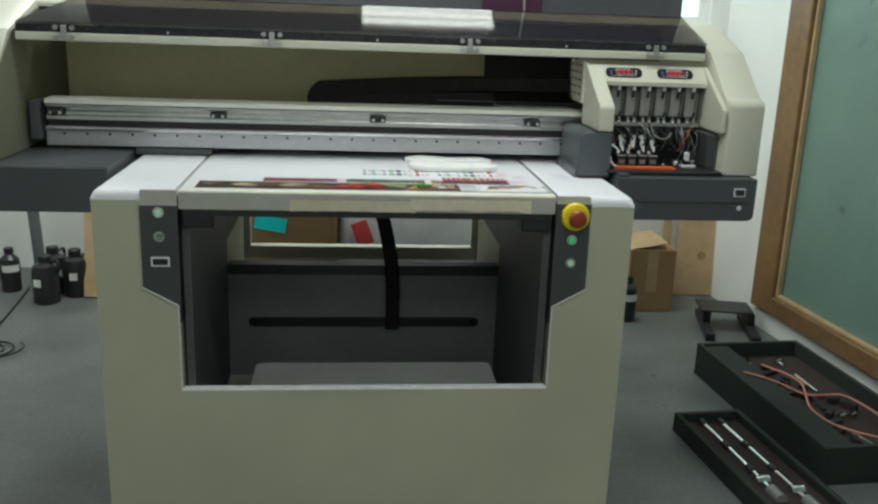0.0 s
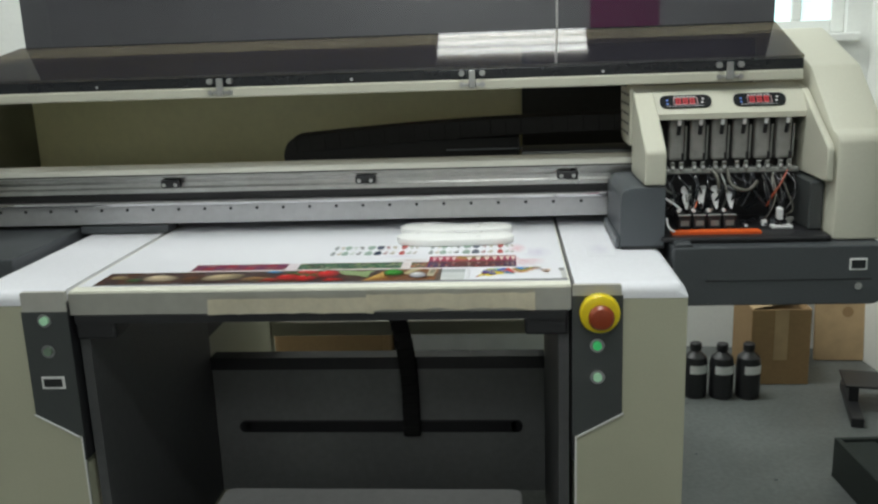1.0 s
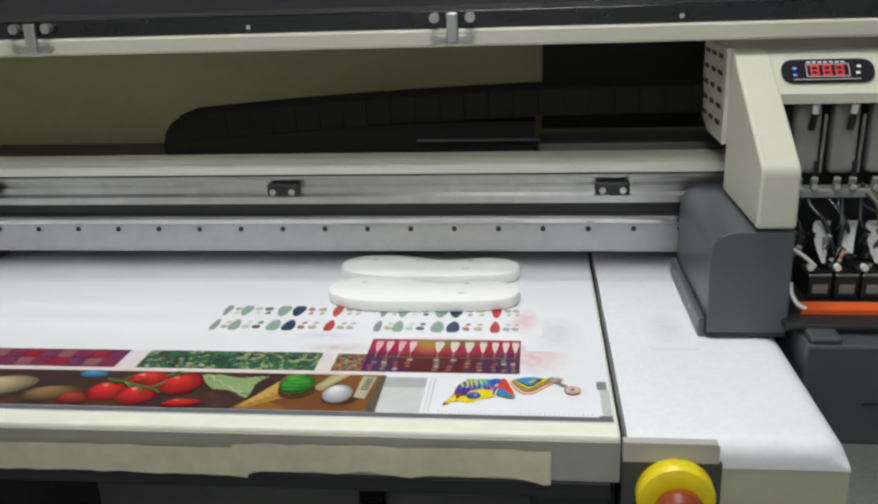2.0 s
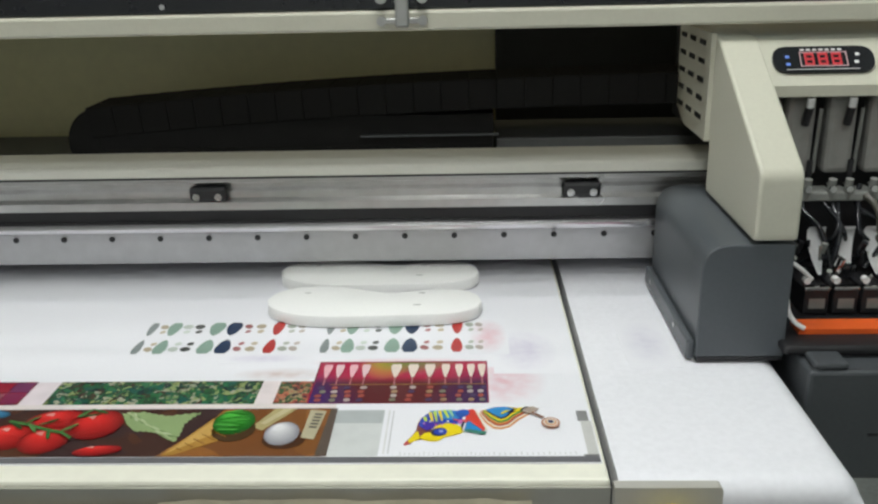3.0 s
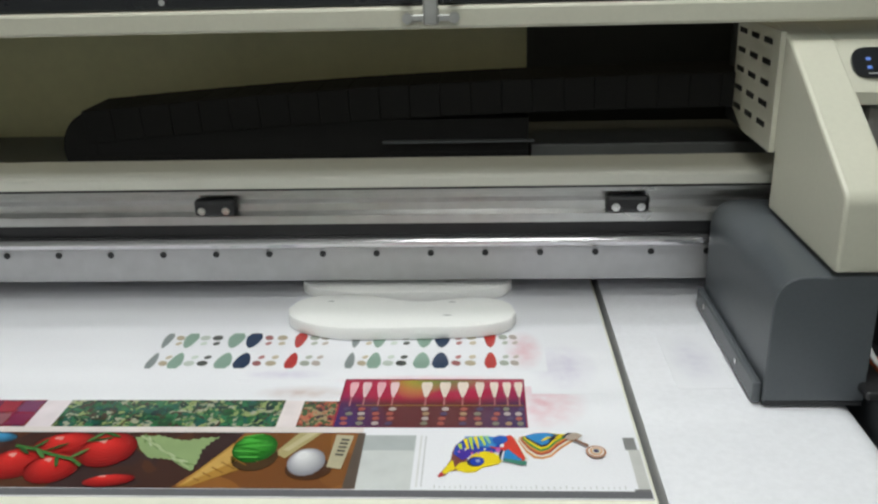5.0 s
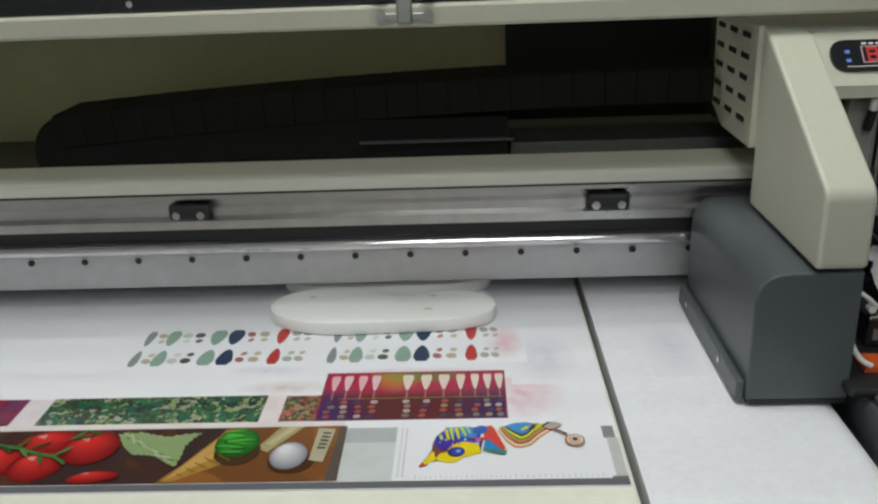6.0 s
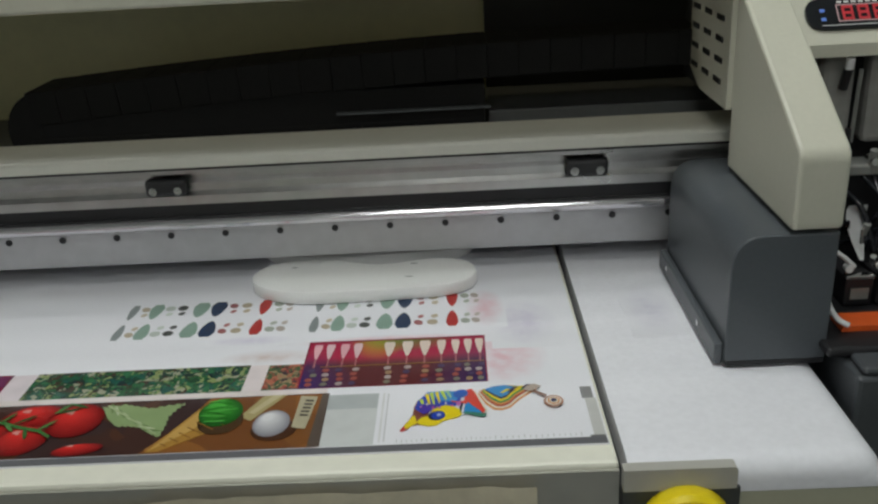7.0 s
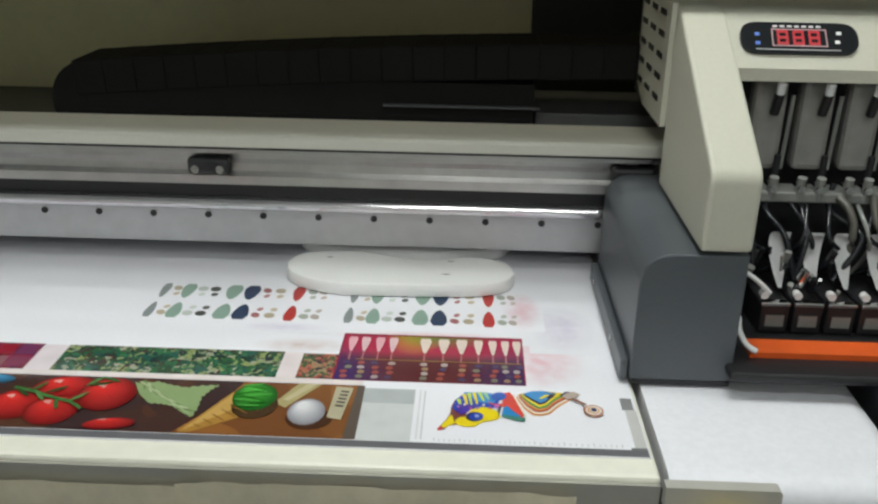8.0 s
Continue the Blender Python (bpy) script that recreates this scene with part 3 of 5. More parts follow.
# ---------------------------------------------------------------- the moving gantry
def gantry_body():
    t = thing("printer_gantry", "cream printer gantry with a dark raised cover over the bed", "printer gantry")
    part("beam_cover", prism(rounded([(0.446, 1.0575), (0.446, 1.070), (0.512, 1.0725), (0.53, 1.066), (0.53, 1.0575)], [0, 0.005, 0.004, 0.004, 0]), "x", -0.86, 0.90), BEAM_TOP, t, smooth=True)
    part("seam_strip", block(-0.86, 0.9, 0.449, 0.53, 1.0542, 1.0572), BLACK, t)
    part("channel", prism([(0.450, 1.054), (0.450, 1.050), (0.466, 1.045), (0.466, 1.040), (0.462, 1.036), (0.462, 1.028), (0.453, 1.025), (0.453, 1.0155), (0.53, 1.0155), (0.53, 1.054)], "x", -0.86, 0.9), STEEL, t)
    part("dark_recess", block(-0.86, 0.9, 0.468, 0.53, 0.9975, 1.015), BLACK, t)
    part("guide_rail_top", block(-0.87, 0.9, 0.456, 0.53, 0.985, 0.997, 0.0055, 4), STEEL_RAIL, t)
    part("guide_rail", block(-0.87, 0.9, 0.472, 0.53, 0.942, 0.9845, 0.002), SATIN, t)
    for k in range(32):
        x = 0.0155 + 0.0598 * (k - 16)
        if -0.84 < x < 0.88:
            part("rail_screw", cyl((x, 0.4725, 0.9748), (x, 0.4705, 0.9748), 0.0036, 12), BLACK, t)
    for x in (-0.835, -0.408, 0.027, 0.463):
        c = part("clip", block(x - 0.022, x + 0.022, 0.447, 0.4615, 1.0268, 1.0448, 0.004), BLACK, t)
        for d in (-0.013, 0.013):
            part("clip_screw", cyl((x + d, 0.4475, 1.0335), (x + d, 0.4445, 1.0335), 0.0045, 10), CHROME, c)
    # two unseen plates, added to keep rear lamp light from under the beam
    part("under_light_block", block(-0.635, 0.635, 0.535, 0.85, 0.934, 0.941), GREY_DARK, t)
    part("rear_light_block", block(-0.635, 0.635, 0.862, 0.868, 0.9235, 0.99), GREY_DARK, t)
    # thin added sheet whose dark colour puts shade on the left cap's inside
    part("side_shade", prism([(0.236, 0.937), (0.236, 1.115), (0.27, 1.135), (0.40, 1.243), (0.60, 1.30), (0.838, 1.30), (0.838, 0.937)], "x", -0.9165, -0.912), OLIVE_SHADED, t)
    # dark lower plate; its grey also stands in for the beam's shadow here
    part("left_foot_shade", block(-0.635, -0.43, 0.465, 0.534, BED + 0.002, 0.9395, 0.003), GREY_DARK, t)
    part("rail_end_bracket", block(-0.90, -0.872, 0.44, 0.53, 0.96, 1.065, 0.004), GREY_DARK, t)
    # lower bars at both sides
    part("lower_bar", prism(rounded([(0.640, 0.820), (1.022, 0.820), (1.022, 0.9335), (0.640, 0.9335)], [0.004, 0.02, 0.004, 0.004]), "y", 0.188, 0.95, 0.004), GREY_DARK, t)
    part("bar_seam", block(0.70, 1.0, 0.1865, 0.1885, 0.868, 0.870), BLACK, t)
    part("lower_bar", prism(rounded([(-1.022, 0.820), (-0.640, 0.820), (-0.640, 0.9335), (-1.022, 0.9335)], [0.02, 0.004, 0.004, 0.004]), "y", 0.188, 0.95, 0.004), GREY_DARK, t)
    part("end_block", block(0.645, 0.676, 0.191, 0.219, 0.9338, 0.941, 0.003), GREY_DARK, t)
    part("recess_plate", block(0.645, 0.936, 0.222, 0.60, 0.9338, 0.936), BLACK, t)
    f = part("screen_frame", prism([(0.959, 0.887), (0.990, 0.887), (0.990, 0.909), (0.959, 0.909)], "y", 0.1855, 0.1885), LABEL_WHITE, t)
    part("screen", prism([(0.962, 0.890), (0.987, 0.890), (0.987, 0.906), (0.962, 0.906)], "y", 0.1845, 0.1854), BLACK_GLOSS, f)
    part("key", cyl((0.976, 0.1885, 0.857), (0.976, 0.183, 0.857), 0.007, 14), CHROME, t)
    # end caps
    cap = rounded([(0.224, 0.935), (0.224, 1.130), (0.26, 1.138), (0.40, 1.250), (0.62, 1.322), (0.95, 1.322), (0.95, 0.935)], [0.006, 0.022, 0.02, 0.03, 0.02, 0.02, 0.004])
    part("end_cap", prism(cap, "x", 0.938, 1.035, 0.008), CREAM, t, smooth=True)
    part("end_cap", prism(cap, "x", -1.03, -0.917, 0.008), CREAM, t, smooth=True)
    # front lip, strip and cover
    part("hood_lip", block(-0.90, 0.922, 0.388, 0.415, 1.2235, 1.244, 0.003), CREAM, t)
    part("hood_strip", block(-0.90, 0.922, 0.392, 0.42, 1.2445, 1.2655, 0.002), BLACK_GLOSS, t)
    bm = bmesh.new()
    for dz in (0.0, 0.005):
        for x, y, z in ((-0.897, 0.392, 1.266), (0.922, 0.392, 1.266), (0.927, 0.62, 1.3345), (-0.80, 0.62, 1.3345)):
            bm.verts.new((x, y, z + dz))
    bm.verts.ensure_lookup_table()
    for q in ((0, 3, 2, 1), (4, 5, 6, 7), (0, 1, 5, 4), (1, 2, 6, 5), (2, 3, 7, 6), (3, 0, 4, 7)):
        bm.faces.new([bm.verts[k] for k in q])
    part("hood_top", bm, ACRYLIC_TOP, t)
    part("raised_cover", block(-0.79, 0.927, 0.621, 0.627, 1.3355, 1.95, 0.002), ACRYLIC, t, "dark tinted acrylic cover standing open")
    part("cover_seam", block(0.449, 0.454, 0.6185, 0.6208, 1.3415, 1.95), STEEL, t)
    part("hood_roof", block(-0.9165, 0.93, 0.63, 0.95, 1.3055, 1.315), CREAM, t)
    part("rear_panel", block(-0.9165, 0.938, 0.84, 0.86, 0.935, 1.305), BACK_OLIVE, t)
    part("rear_dark_panel", block(0.375, 0.936, 0.80, 0.83, 0.99, 1.304), REAR_BLACK, t)
    part("shelf", block(-0.835, 0.9, 0.531, 0.83, 1.0, 1.03), GREY_DARK, t)
    part("pale_shelf", block(0.368, 0.9, 0.565, 0.69, 1.031, 1.072, 0.002), SHELF_GREY, t)
    for x in (-0.778, -0.255, 0.267, 0.778):
        la = part("latch", block(x - 0.007, x + 0.007, 0.380, 0.3875, 1.228, 1.263, 0.002), LATCH, t)
        for d in (-0.021, 0.021):
            for z, r in ((1.234, 0.005), (1.257, 0.006)):
                part("latch_wing", cyl((x + d, 0.3875 if z < 1.24 else 0.3915, z), (x + d, 0.381, z), r, 12), LATCH, la)
        part("latch_bar", block(x - 0.024, x + 0.024, 0.383, 0.3875, 1.231, 1.237, 0.001), LATCH, la)
    for x in (-0.52, 0.02, 0.53):
        part("strip_screw", cyl((x, 0.392, 1.252), (x, 0.3895, 1.252), 0.003, 8), CHROME, t)
    # cable chain lying behind the beam: lower run, bend, upper run
    def link(x, z, turn):
        ob = part("chain_link", block(-0.0172, 0.0172, 0.54, 0.62, -0.019, 0.019, 0.0012, 1), BLACK_CHAIN, t)
        ob.matrix_local = pose(x, 0, z, 0, turn, 0)
    for k in range(15):
        link(-0.13 + 0.034 * k, 1.052, 0)
    bend = [(-0.13 - 0.042 * math.sin(radians(12 * k)), 1.0785 - 0.0445 * math.cos(radians(12 * k))) for k in range(16)]
    part("chain_bend", prism(bend, "y", 0.541, 0.619, 0.003), BLACK_CHAIN, t, smooth=20)
    part("chain_core", block(-0.131, 0.364, 0.542, 0.608, 1.035, 1.108), BLACK_CHAIN, t)
    for k in range(22):
        w = k / 21
        link(-0.125 + 0.034 * k, 1.106 + 0.030 * (1 - (1 - w) ** 2), -4 * (1 - w))
    part("chain_guide", block(0.20, 0.37, 0.532, 0.538, 1.083, 1.0855), GREY_DARK, t)
    return t


def print_carriage(gantry):
    """Print carriage: its own space starts at the gantry's origin."""
    bm = bmesh.new()
    cheek = rounded([(0.228, 1.0445), (0.228, 1.109), (0.392, 1.2065), (0.44, 1.2155), (0.51, 1.2155), (0.51, 1.10), (0.405, 1.10), (0.405, 1.0445)], [0.008, 0.016, 0.014, 0.012, 0, 0, 0, 0])
    prism(cheek, "x", 0.5915, 0.631, 0.003, bm)
    prism(cheek, "x", 0.921, 0.934, 0.003, bm)
    brow = [(0.3555, 1.1545), (0.3555, 1.1655), (0.394, 1.2065), (0.45, 1.215), (0.50, 1.215), (0.50, 1.195), (0.45, 1.195), (0.405, 1.188), (0.372, 1.1545)]
    prism(brow, "x", 0.6305, 0.9215, 0.0, bm)
    c = part("carriage", bm, CREAM, gantry, "cream print carriage with two red displays", 20)
    # side vent plate
    v = part("vent_plate", prism([(0.405, 1.100), (0.500, 1.100), (0.545, 1.118), (0.545, 1.213), (0.405, 1.213)], "x", 0.5865, 0.5914), CREAM, c)
    for r in range(5):
        for k in range(3):
            part("vent_slot", block(0.5855, 0.5869, 0.427 + 0.0425 * k, 0.450 + 0.0425 * k, 1.1195 + 0.0198 * r, 1.1245 + 0.0198 * r), BLACK, c)
    part("rear_box", block(0.595, 0.925, 0.511, 0.60, 1.095, 1.205), GREY_DARK, c)
    # displays on the sloped brow
    for x in (0.691, 0.8345):
        m = pose(x, 0.3758, 1.1871, 46.8, 0, 0)
        d = part("display", prism(rounded([(-0.0505, -0.0158), (0.0505, -0.0158), (0.0505, 0.0158), (-0.0505, 0.0158)], [0.0155] * 4), "z", 0.0, 0.003), BLACK_GLOSS, c, "black rounded display with red digits")
        d.matrix_local = m
        for k in range(3):
            x0 = -0.019 + 0.0135 * k
            bm = bmesh.new()
            for q in (-0.006, 0.0, 0.006):
                solid(bm, x0, x0 + 0.0095, q - 0.0012, q + 0.0012, 0.003, 0.0036)
            for q in (0, 0.0075):
                solid(bm, x0 + q, x0 + q + 0.002, -0.0045, -0.0014, 0.003, 0.0035)
                solid(bm, x0 + q, x0 + q + 0.002, 0.0014, 0.0045, 0.003, 0.0035)
            part("lit_bar", bm, DISPLAY_RED, d)
        for x0, x1, y0, y1 in ((-0.0235, 0.0235, 0.0078, 0.0088), (-0.0235, 0.0235, -0.0088, -0.0078), (-0.0235, -0.0225, -0.0078, 0.0078), (0.0225, 0.0235, -0.0078, 0.0078)):
            part("digit_bezel", block(x0, x1, y0, y1, 0.003, 0.0034), DISPLAY_PINK, d)
        for px, py in ((-0.036, 0.003), (-0.036, -0.006), (0.032, -0.004), (0.034, 0.005)):
            part("key_mark", block(px - 0.002, px + 0.002, py - 0.0015, py + 0.0015, 0.003, 0.0036), BLUE_LED if px < 0 else LABEL_WHITE, d)
        for k in range(7):
            part("writing_bar", block(-0.022 + 0.0062 * k, -0.0180 + 0.0062 * k, 0.0105, 0.0122, 0.003, 0.0034), LABEL_WHITE, d)
        part("writing_bar", block(-0.038, 0.034, -0.0125, -0.0119, 0.003, 0.0034), LABEL_WHITE, d)
    # slate box at the carriage's side, rounded at its top edge
    box = rounded([(0.548, 0.927), (0.632, 0.927), (0.632, 1.0405), (0.548, 1.0405)], [0.0, 0.0, 0.0, 0.027])
    part("side_box", prism(box, "y", 0.234, 0.446, 0.0015), GREY_BOX, c, "slate grey rounded side box", 20)
    part("box_foot", block(0.5405, 0.5478, 0.238, 0.446, 0.923, 0.943, 0.002), GREY_BOX, c)
    part("box_edge", block(0.550, 0.631, 0.2345, 0.244, 0.9225, 0.9268), BLACK, c)
    for y in (0.29, 0.41):
        part("foot_screw", cyl((0.5407, y, 0.936), (0.539, y, 0.936), 0.003, 8), CHROME, c)
    # inside: backing, lower tray
    part("backing", block(0.6295, 0.9115, 0.43, 0.44, 0.945, 1.185), BLACK, c)
    part("right_inner", block(0.908, 0.934, 0.27, 0.42, 0.9455, 1.039, 0.003), GREY_PLATE, c)
    part("head_plate", block(0.630, 0.934, 0.2685, 0.43, 0.937, 0.945, 0.002), BLACK, c)
    part("front_skirt", block(0.6255, 0.934, 0.216, 0.268, 0.937, 0.9452, 0.003), BLACK, c)
    part("orange_strip", prism(rounded([(0.648, 0.9455), (0.815, 0.9455), (0.815, 0.9508), (0.648, 0.9508)], [0, 0, 0, 0.003]), "y", 0.244, 0.268), ORANGE, c)
    part("white_tube", pipe([(0.640, 0.262, 0.975), (0.640, 0.256, 0.965), (0.644, 0.246, 0.957), (0.652, 0.241, 0.953)], 0.0025), RIBBON, c, smooth=60)
    part("tube_bar", block(0.630, 0.911, 0.352, 0.38, 1.046, 1.056, 0.002), CLEARISH, c)
    for k in range(6):
        x = 0.676 + 0.0420 * k
        d = part("ink_damper", block(x - 0.0152, x + 0.0152, 0.373, 0.394, 1.070, 1.1535, 0.006), DAMPER, c, "grey translucent ink damper with a white cap")
        part("cap", cyl((x + 0.002, 0.3605, 1.143), (x + 0.002, 0.3585, 1.1525), 0.0038, 12), RIBBON, d)
        part("cap_stem", cyl((x + 0.002, 0.368, 1.124), (x + 0.002, 0.3605, 1.143), 0.0042, 10), BLACK, d)
        part("side_tube", cyl((x + 0.0175, 0.374, 1.072), (x + 0.0175, 0.370, 1.140), 0.0020, 8), CLEARISH, d)
        part("needle", cyl((x + 0.012, 0.369, 1.056), (x + 0.012, 0.369, 1.086), 0.003, 8), BLACK, d)
        for q in (-0.011, 0.006):
            part("fitting", cyl((x + q, 0.356, 1.048), (x + q, 0.352, 1.070), 0.0042, 10), CLEARISH, d)
            part("fitting_ring", cyl((x + q, 0.348, 1.060), (x + q, 0.364, 1.060), 0.0036, 8), CHROME, d)
    for k in range(4):
        x = 0.680 + 0.0287 * k
        h = part("print_head", block(x - 0.0125, x + 0.0125, 0.290, 0.34, 0.946, 0.974, 0.002), BLACK, c, "black print head with a white ribbon cable")
        bm = bmesh.new()
        rows = []
        for s in range(9):
            w = s / 8
            yy, zz = 0.305 + 0.03 * math.sin(w * 3.0) * (1 - w) + 0.03 * w, 0.983 + 0.042 * math.sin(w * 2.2)
            half = 0.0018 + 0.0075 * math.sin(math.pi * min(1.0, w * 1.05)) ** 0.8
            mid = x + 0.006 + 0.009 * w * (1 if k % 2 else 0.8)
            rows.append([bm.verts.new((mid - half, yy, zz)), bm.verts.new((mid + half, yy, zz))])
        for a, b in zip(rows, rows[1:]):
            bm.faces.new((a[0], a[1], b[1], b[0]))
        bmesh.ops.solidify(bm, geom=bm.faces[:], thickness=0.0008)
        part("ribbon", bm, RIBBON, h, smooth=True)
        part("clamp", cyl((x - 0.013, 0.292, 0.984), (x - 0.013, 0.285, 0.984), 0.0036, 10), RIBBON, h)
        part("head_label", block(x - 0.008, x + 0.008, 0.2885, 0.2898, 0.953, 0.9635), CLEARISH, h)
        part("clamp_bar", block(x - 0.014, x + 0.011, 0.286, 0.294, 0.973, 0.977, 0.001), CHROME, h)
    rnd = random.Random(5)
    for k in range(26):
        x, y, z = rnd.uniform(0.642, 0.785), rnd.uniform(0.292, 0.335), rnd.uniform(0.978, 1.004)
        part("head_fitting", cyl((x, y, z), (x + rnd.uniform(-0.003, 0.003), y - 0.004, z + rnd.uniform(0.006, 0.016)), rnd.uniform(0.0014, 0.0038), 8), (BLACK_GLOSS, BLACK, CHROME, BLACK_GLOSS, CLEARISH)[k % 5], c)
    for k in range(18):
        x, y, z = rnd.uniform(0.79, 0.895), rnd.uniform(0.285, 0.35), rnd.uniform(0.9455, 0.952)
        part("wire_clip", block(x, x + rnd.uniform(0.004, 0.014), y, y + 0.008, z, z + rnd.uniform(0.004, 0.012), 0.001), (BLACK_GLOSS, GREY_DARK, BLACK, CLEARISH, RIBBON, BLACK_GLOSS)[k % 6], c)
    for k in range(9):
        x0 = 0.66 + 0.027 * k
        part("ink_tube", pipe([(x0, 0.366, 1.06), (x0 + rnd.uniform(-0.012, 0.012), 0.352, 1.04), (x0 + rnd.uniform(-0.02, 0.02), 0.33, 1.022), (x0 + rnd.uniform(-0.02, 0.02), 0.32, 0.985)], 0.0028), BLACK_GLOSS, c, smooth=60)
    for k in range(12):
        x0 = 0.655 + 0.021 * k
        part("ink_tube", pipe([(x0, 0.362, 1.050), (x0 + rnd.uniform(-0.02, 0.02), 0.33, 1.023), (x0 + rnd.uniform(-0.02, 0.03), 0.34, 1.0), (x0 + rnd.uniform(-0.03, 0.02), 0.36, 0.973)], 0.0022), BLACK_GLOSS if k % 5 else CLEARISH, c, smooth=60)
    for k in range(5):
        x0 = 0.825 + 0.012 * k
        part("wire", pipe([(x0, 0.31, 0.953 + 0.004 * k), (x0 + rnd.uniform(-0.02, 0.03), 0.30, 0.978), (x0 + 0.02, 0.31, 1.008), (x0 + rnd.uniform(0, 0.03), 0.34, 1.043)], 0.0014), SMOKE_TUBE if k % 2 else BLACK, c, smooth=60)
    part("ink_tube", pipe([(0.772, 0.352, 1.055), (0.775, 0.335, 1.03), (0.79, 0.325, 1.018), (0.81, 0.325, 1.017), (0.826, 0.327, 1.033)], 0.0034), SMOKE_TUBE, c, smooth=60)
    part("ink_tube", pipe([(0.742, 0.352, 1.052), (0.748, 0.34, 1.045), (0.752, 0.333, 1.03), (0.752, 0.333, 1.0)], 0.0036), SMOKE_TUBE, c, smooth=60)
    part("wire", pipe([(0.842, 0.315, 0.985), (0.852, 0.31, 1.008), (0.868, 0.318, 1.03), (0.884, 0.335, 1.052)], 0.0017), RED_KNOB, c, smooth=60)
    part("white_tube", pipe([(0.634, 0.30, 1.012), (0.645, 0.292, 1.006), (0.66, 0.288, 0.996), (0.672, 0.288, 0.985)], 0.0022), RIBBON, c, smooth=60)
    part("connector", block(0.845, 0.885, 0.282, 0.305, 0.9455, 0.952, 0.002), RIBBON, c)
    part("connector", block(0.855, 0.865, 0.282, 0.300, 0.963, 0.986, 0.002), RIBBON, c)
    return c


# ---------------------------------------------------------------- the print on the bed
# where the drawn columns and rows of the print lie on the bed
X_DRAWN, X_LAID = (-0.41, -0.262, -0.06, 0.0755, 0.136, 0.184, 0.3215, 0.3545, 0.4005, 0.434), (-0.406, -0.259, -0.0574, 0.0778, 0.1367, 0.1847, 0.3188, 0.3487, 0.3999, 0.4346)
Y_DRAWN, Y_LAID = (0.0365, 0.043, 0.0435, 0.128, 0.138, 0.14, 0.19, 0.223, 0.264, 0.3075, 0.33), (0.0288, 0.0372, 0.0380, 0.1155, 0.1237, 0.1242, 0.1685, 0.2063, 0.2442, 0.2885, 0.31)


def blot(name, points, level, colour, parent, mat=None):
    """One flat inked shape on the film."""
    z = BED + 0.00018 * level
    points = [(float(np.interp(x, X_DRAWN, X_LAID)), float(np.interp(y, Y_DRAWN, Y_LAID))) for x, y in points]
    return part(name, prism(points, "z", z - 0.00017, z), mat or ink(*colour), parent)


def oval(x, y, rx, ry, turn=0.0, n=18):
    a = radians(turn)
    out = []
    for k in range(n):
        u, v = rx * math.cos(2 * math.pi * k / n), ry * math.sin(2 * math.pi * k / n)
        out.append((x + u * math.cos(a) - v * math.sin(a), y + u * math.sin(a) + v * math.cos(a)))
    return out


def nail(x, y, w, h, up=1, n=12):
    """The outline of a pointed false nail: narrow root, full middle, soft tip."""
    right = []
    for k in range(n + 1):
        v = k / n
        half = 0.30 + 0.80 * v if v < 0.25 else 0.5 * max(0.0, 1 - ((v - 0.25) / 0.75) ** 1.9) ** 0.62
        right.append((w * half, -h / 2 + h * v))
    pts = right + [(-a, b) for a, b in right[::-1][1:]]
    return [(x + a, y + up * b) for a, b in pts]


def shaded(name, x, y, rx, ry, turn, dark, light, level, parent, steps=7, lean=(-0.25, 0.35)):
    """A printed round thing: nested ovals from its shaded rim to its lit side."""
    for k in range(steps):
        w = k / (steps - 1)
        col = tuple(round(a + (b - a) * w, 4) for a, b in zip(dark, light))
        q = 1 - 0.72 * w
        blot(name, oval(x + lean[0] * rx * w, y + lean[1] * ry * w, rx * q, ry * q, turn), level + k, col, parent)


def rect(x0, x1, y0, y1):
    return [(x0, y0), (x1, y0), (x1, y1), (x0, y1)]


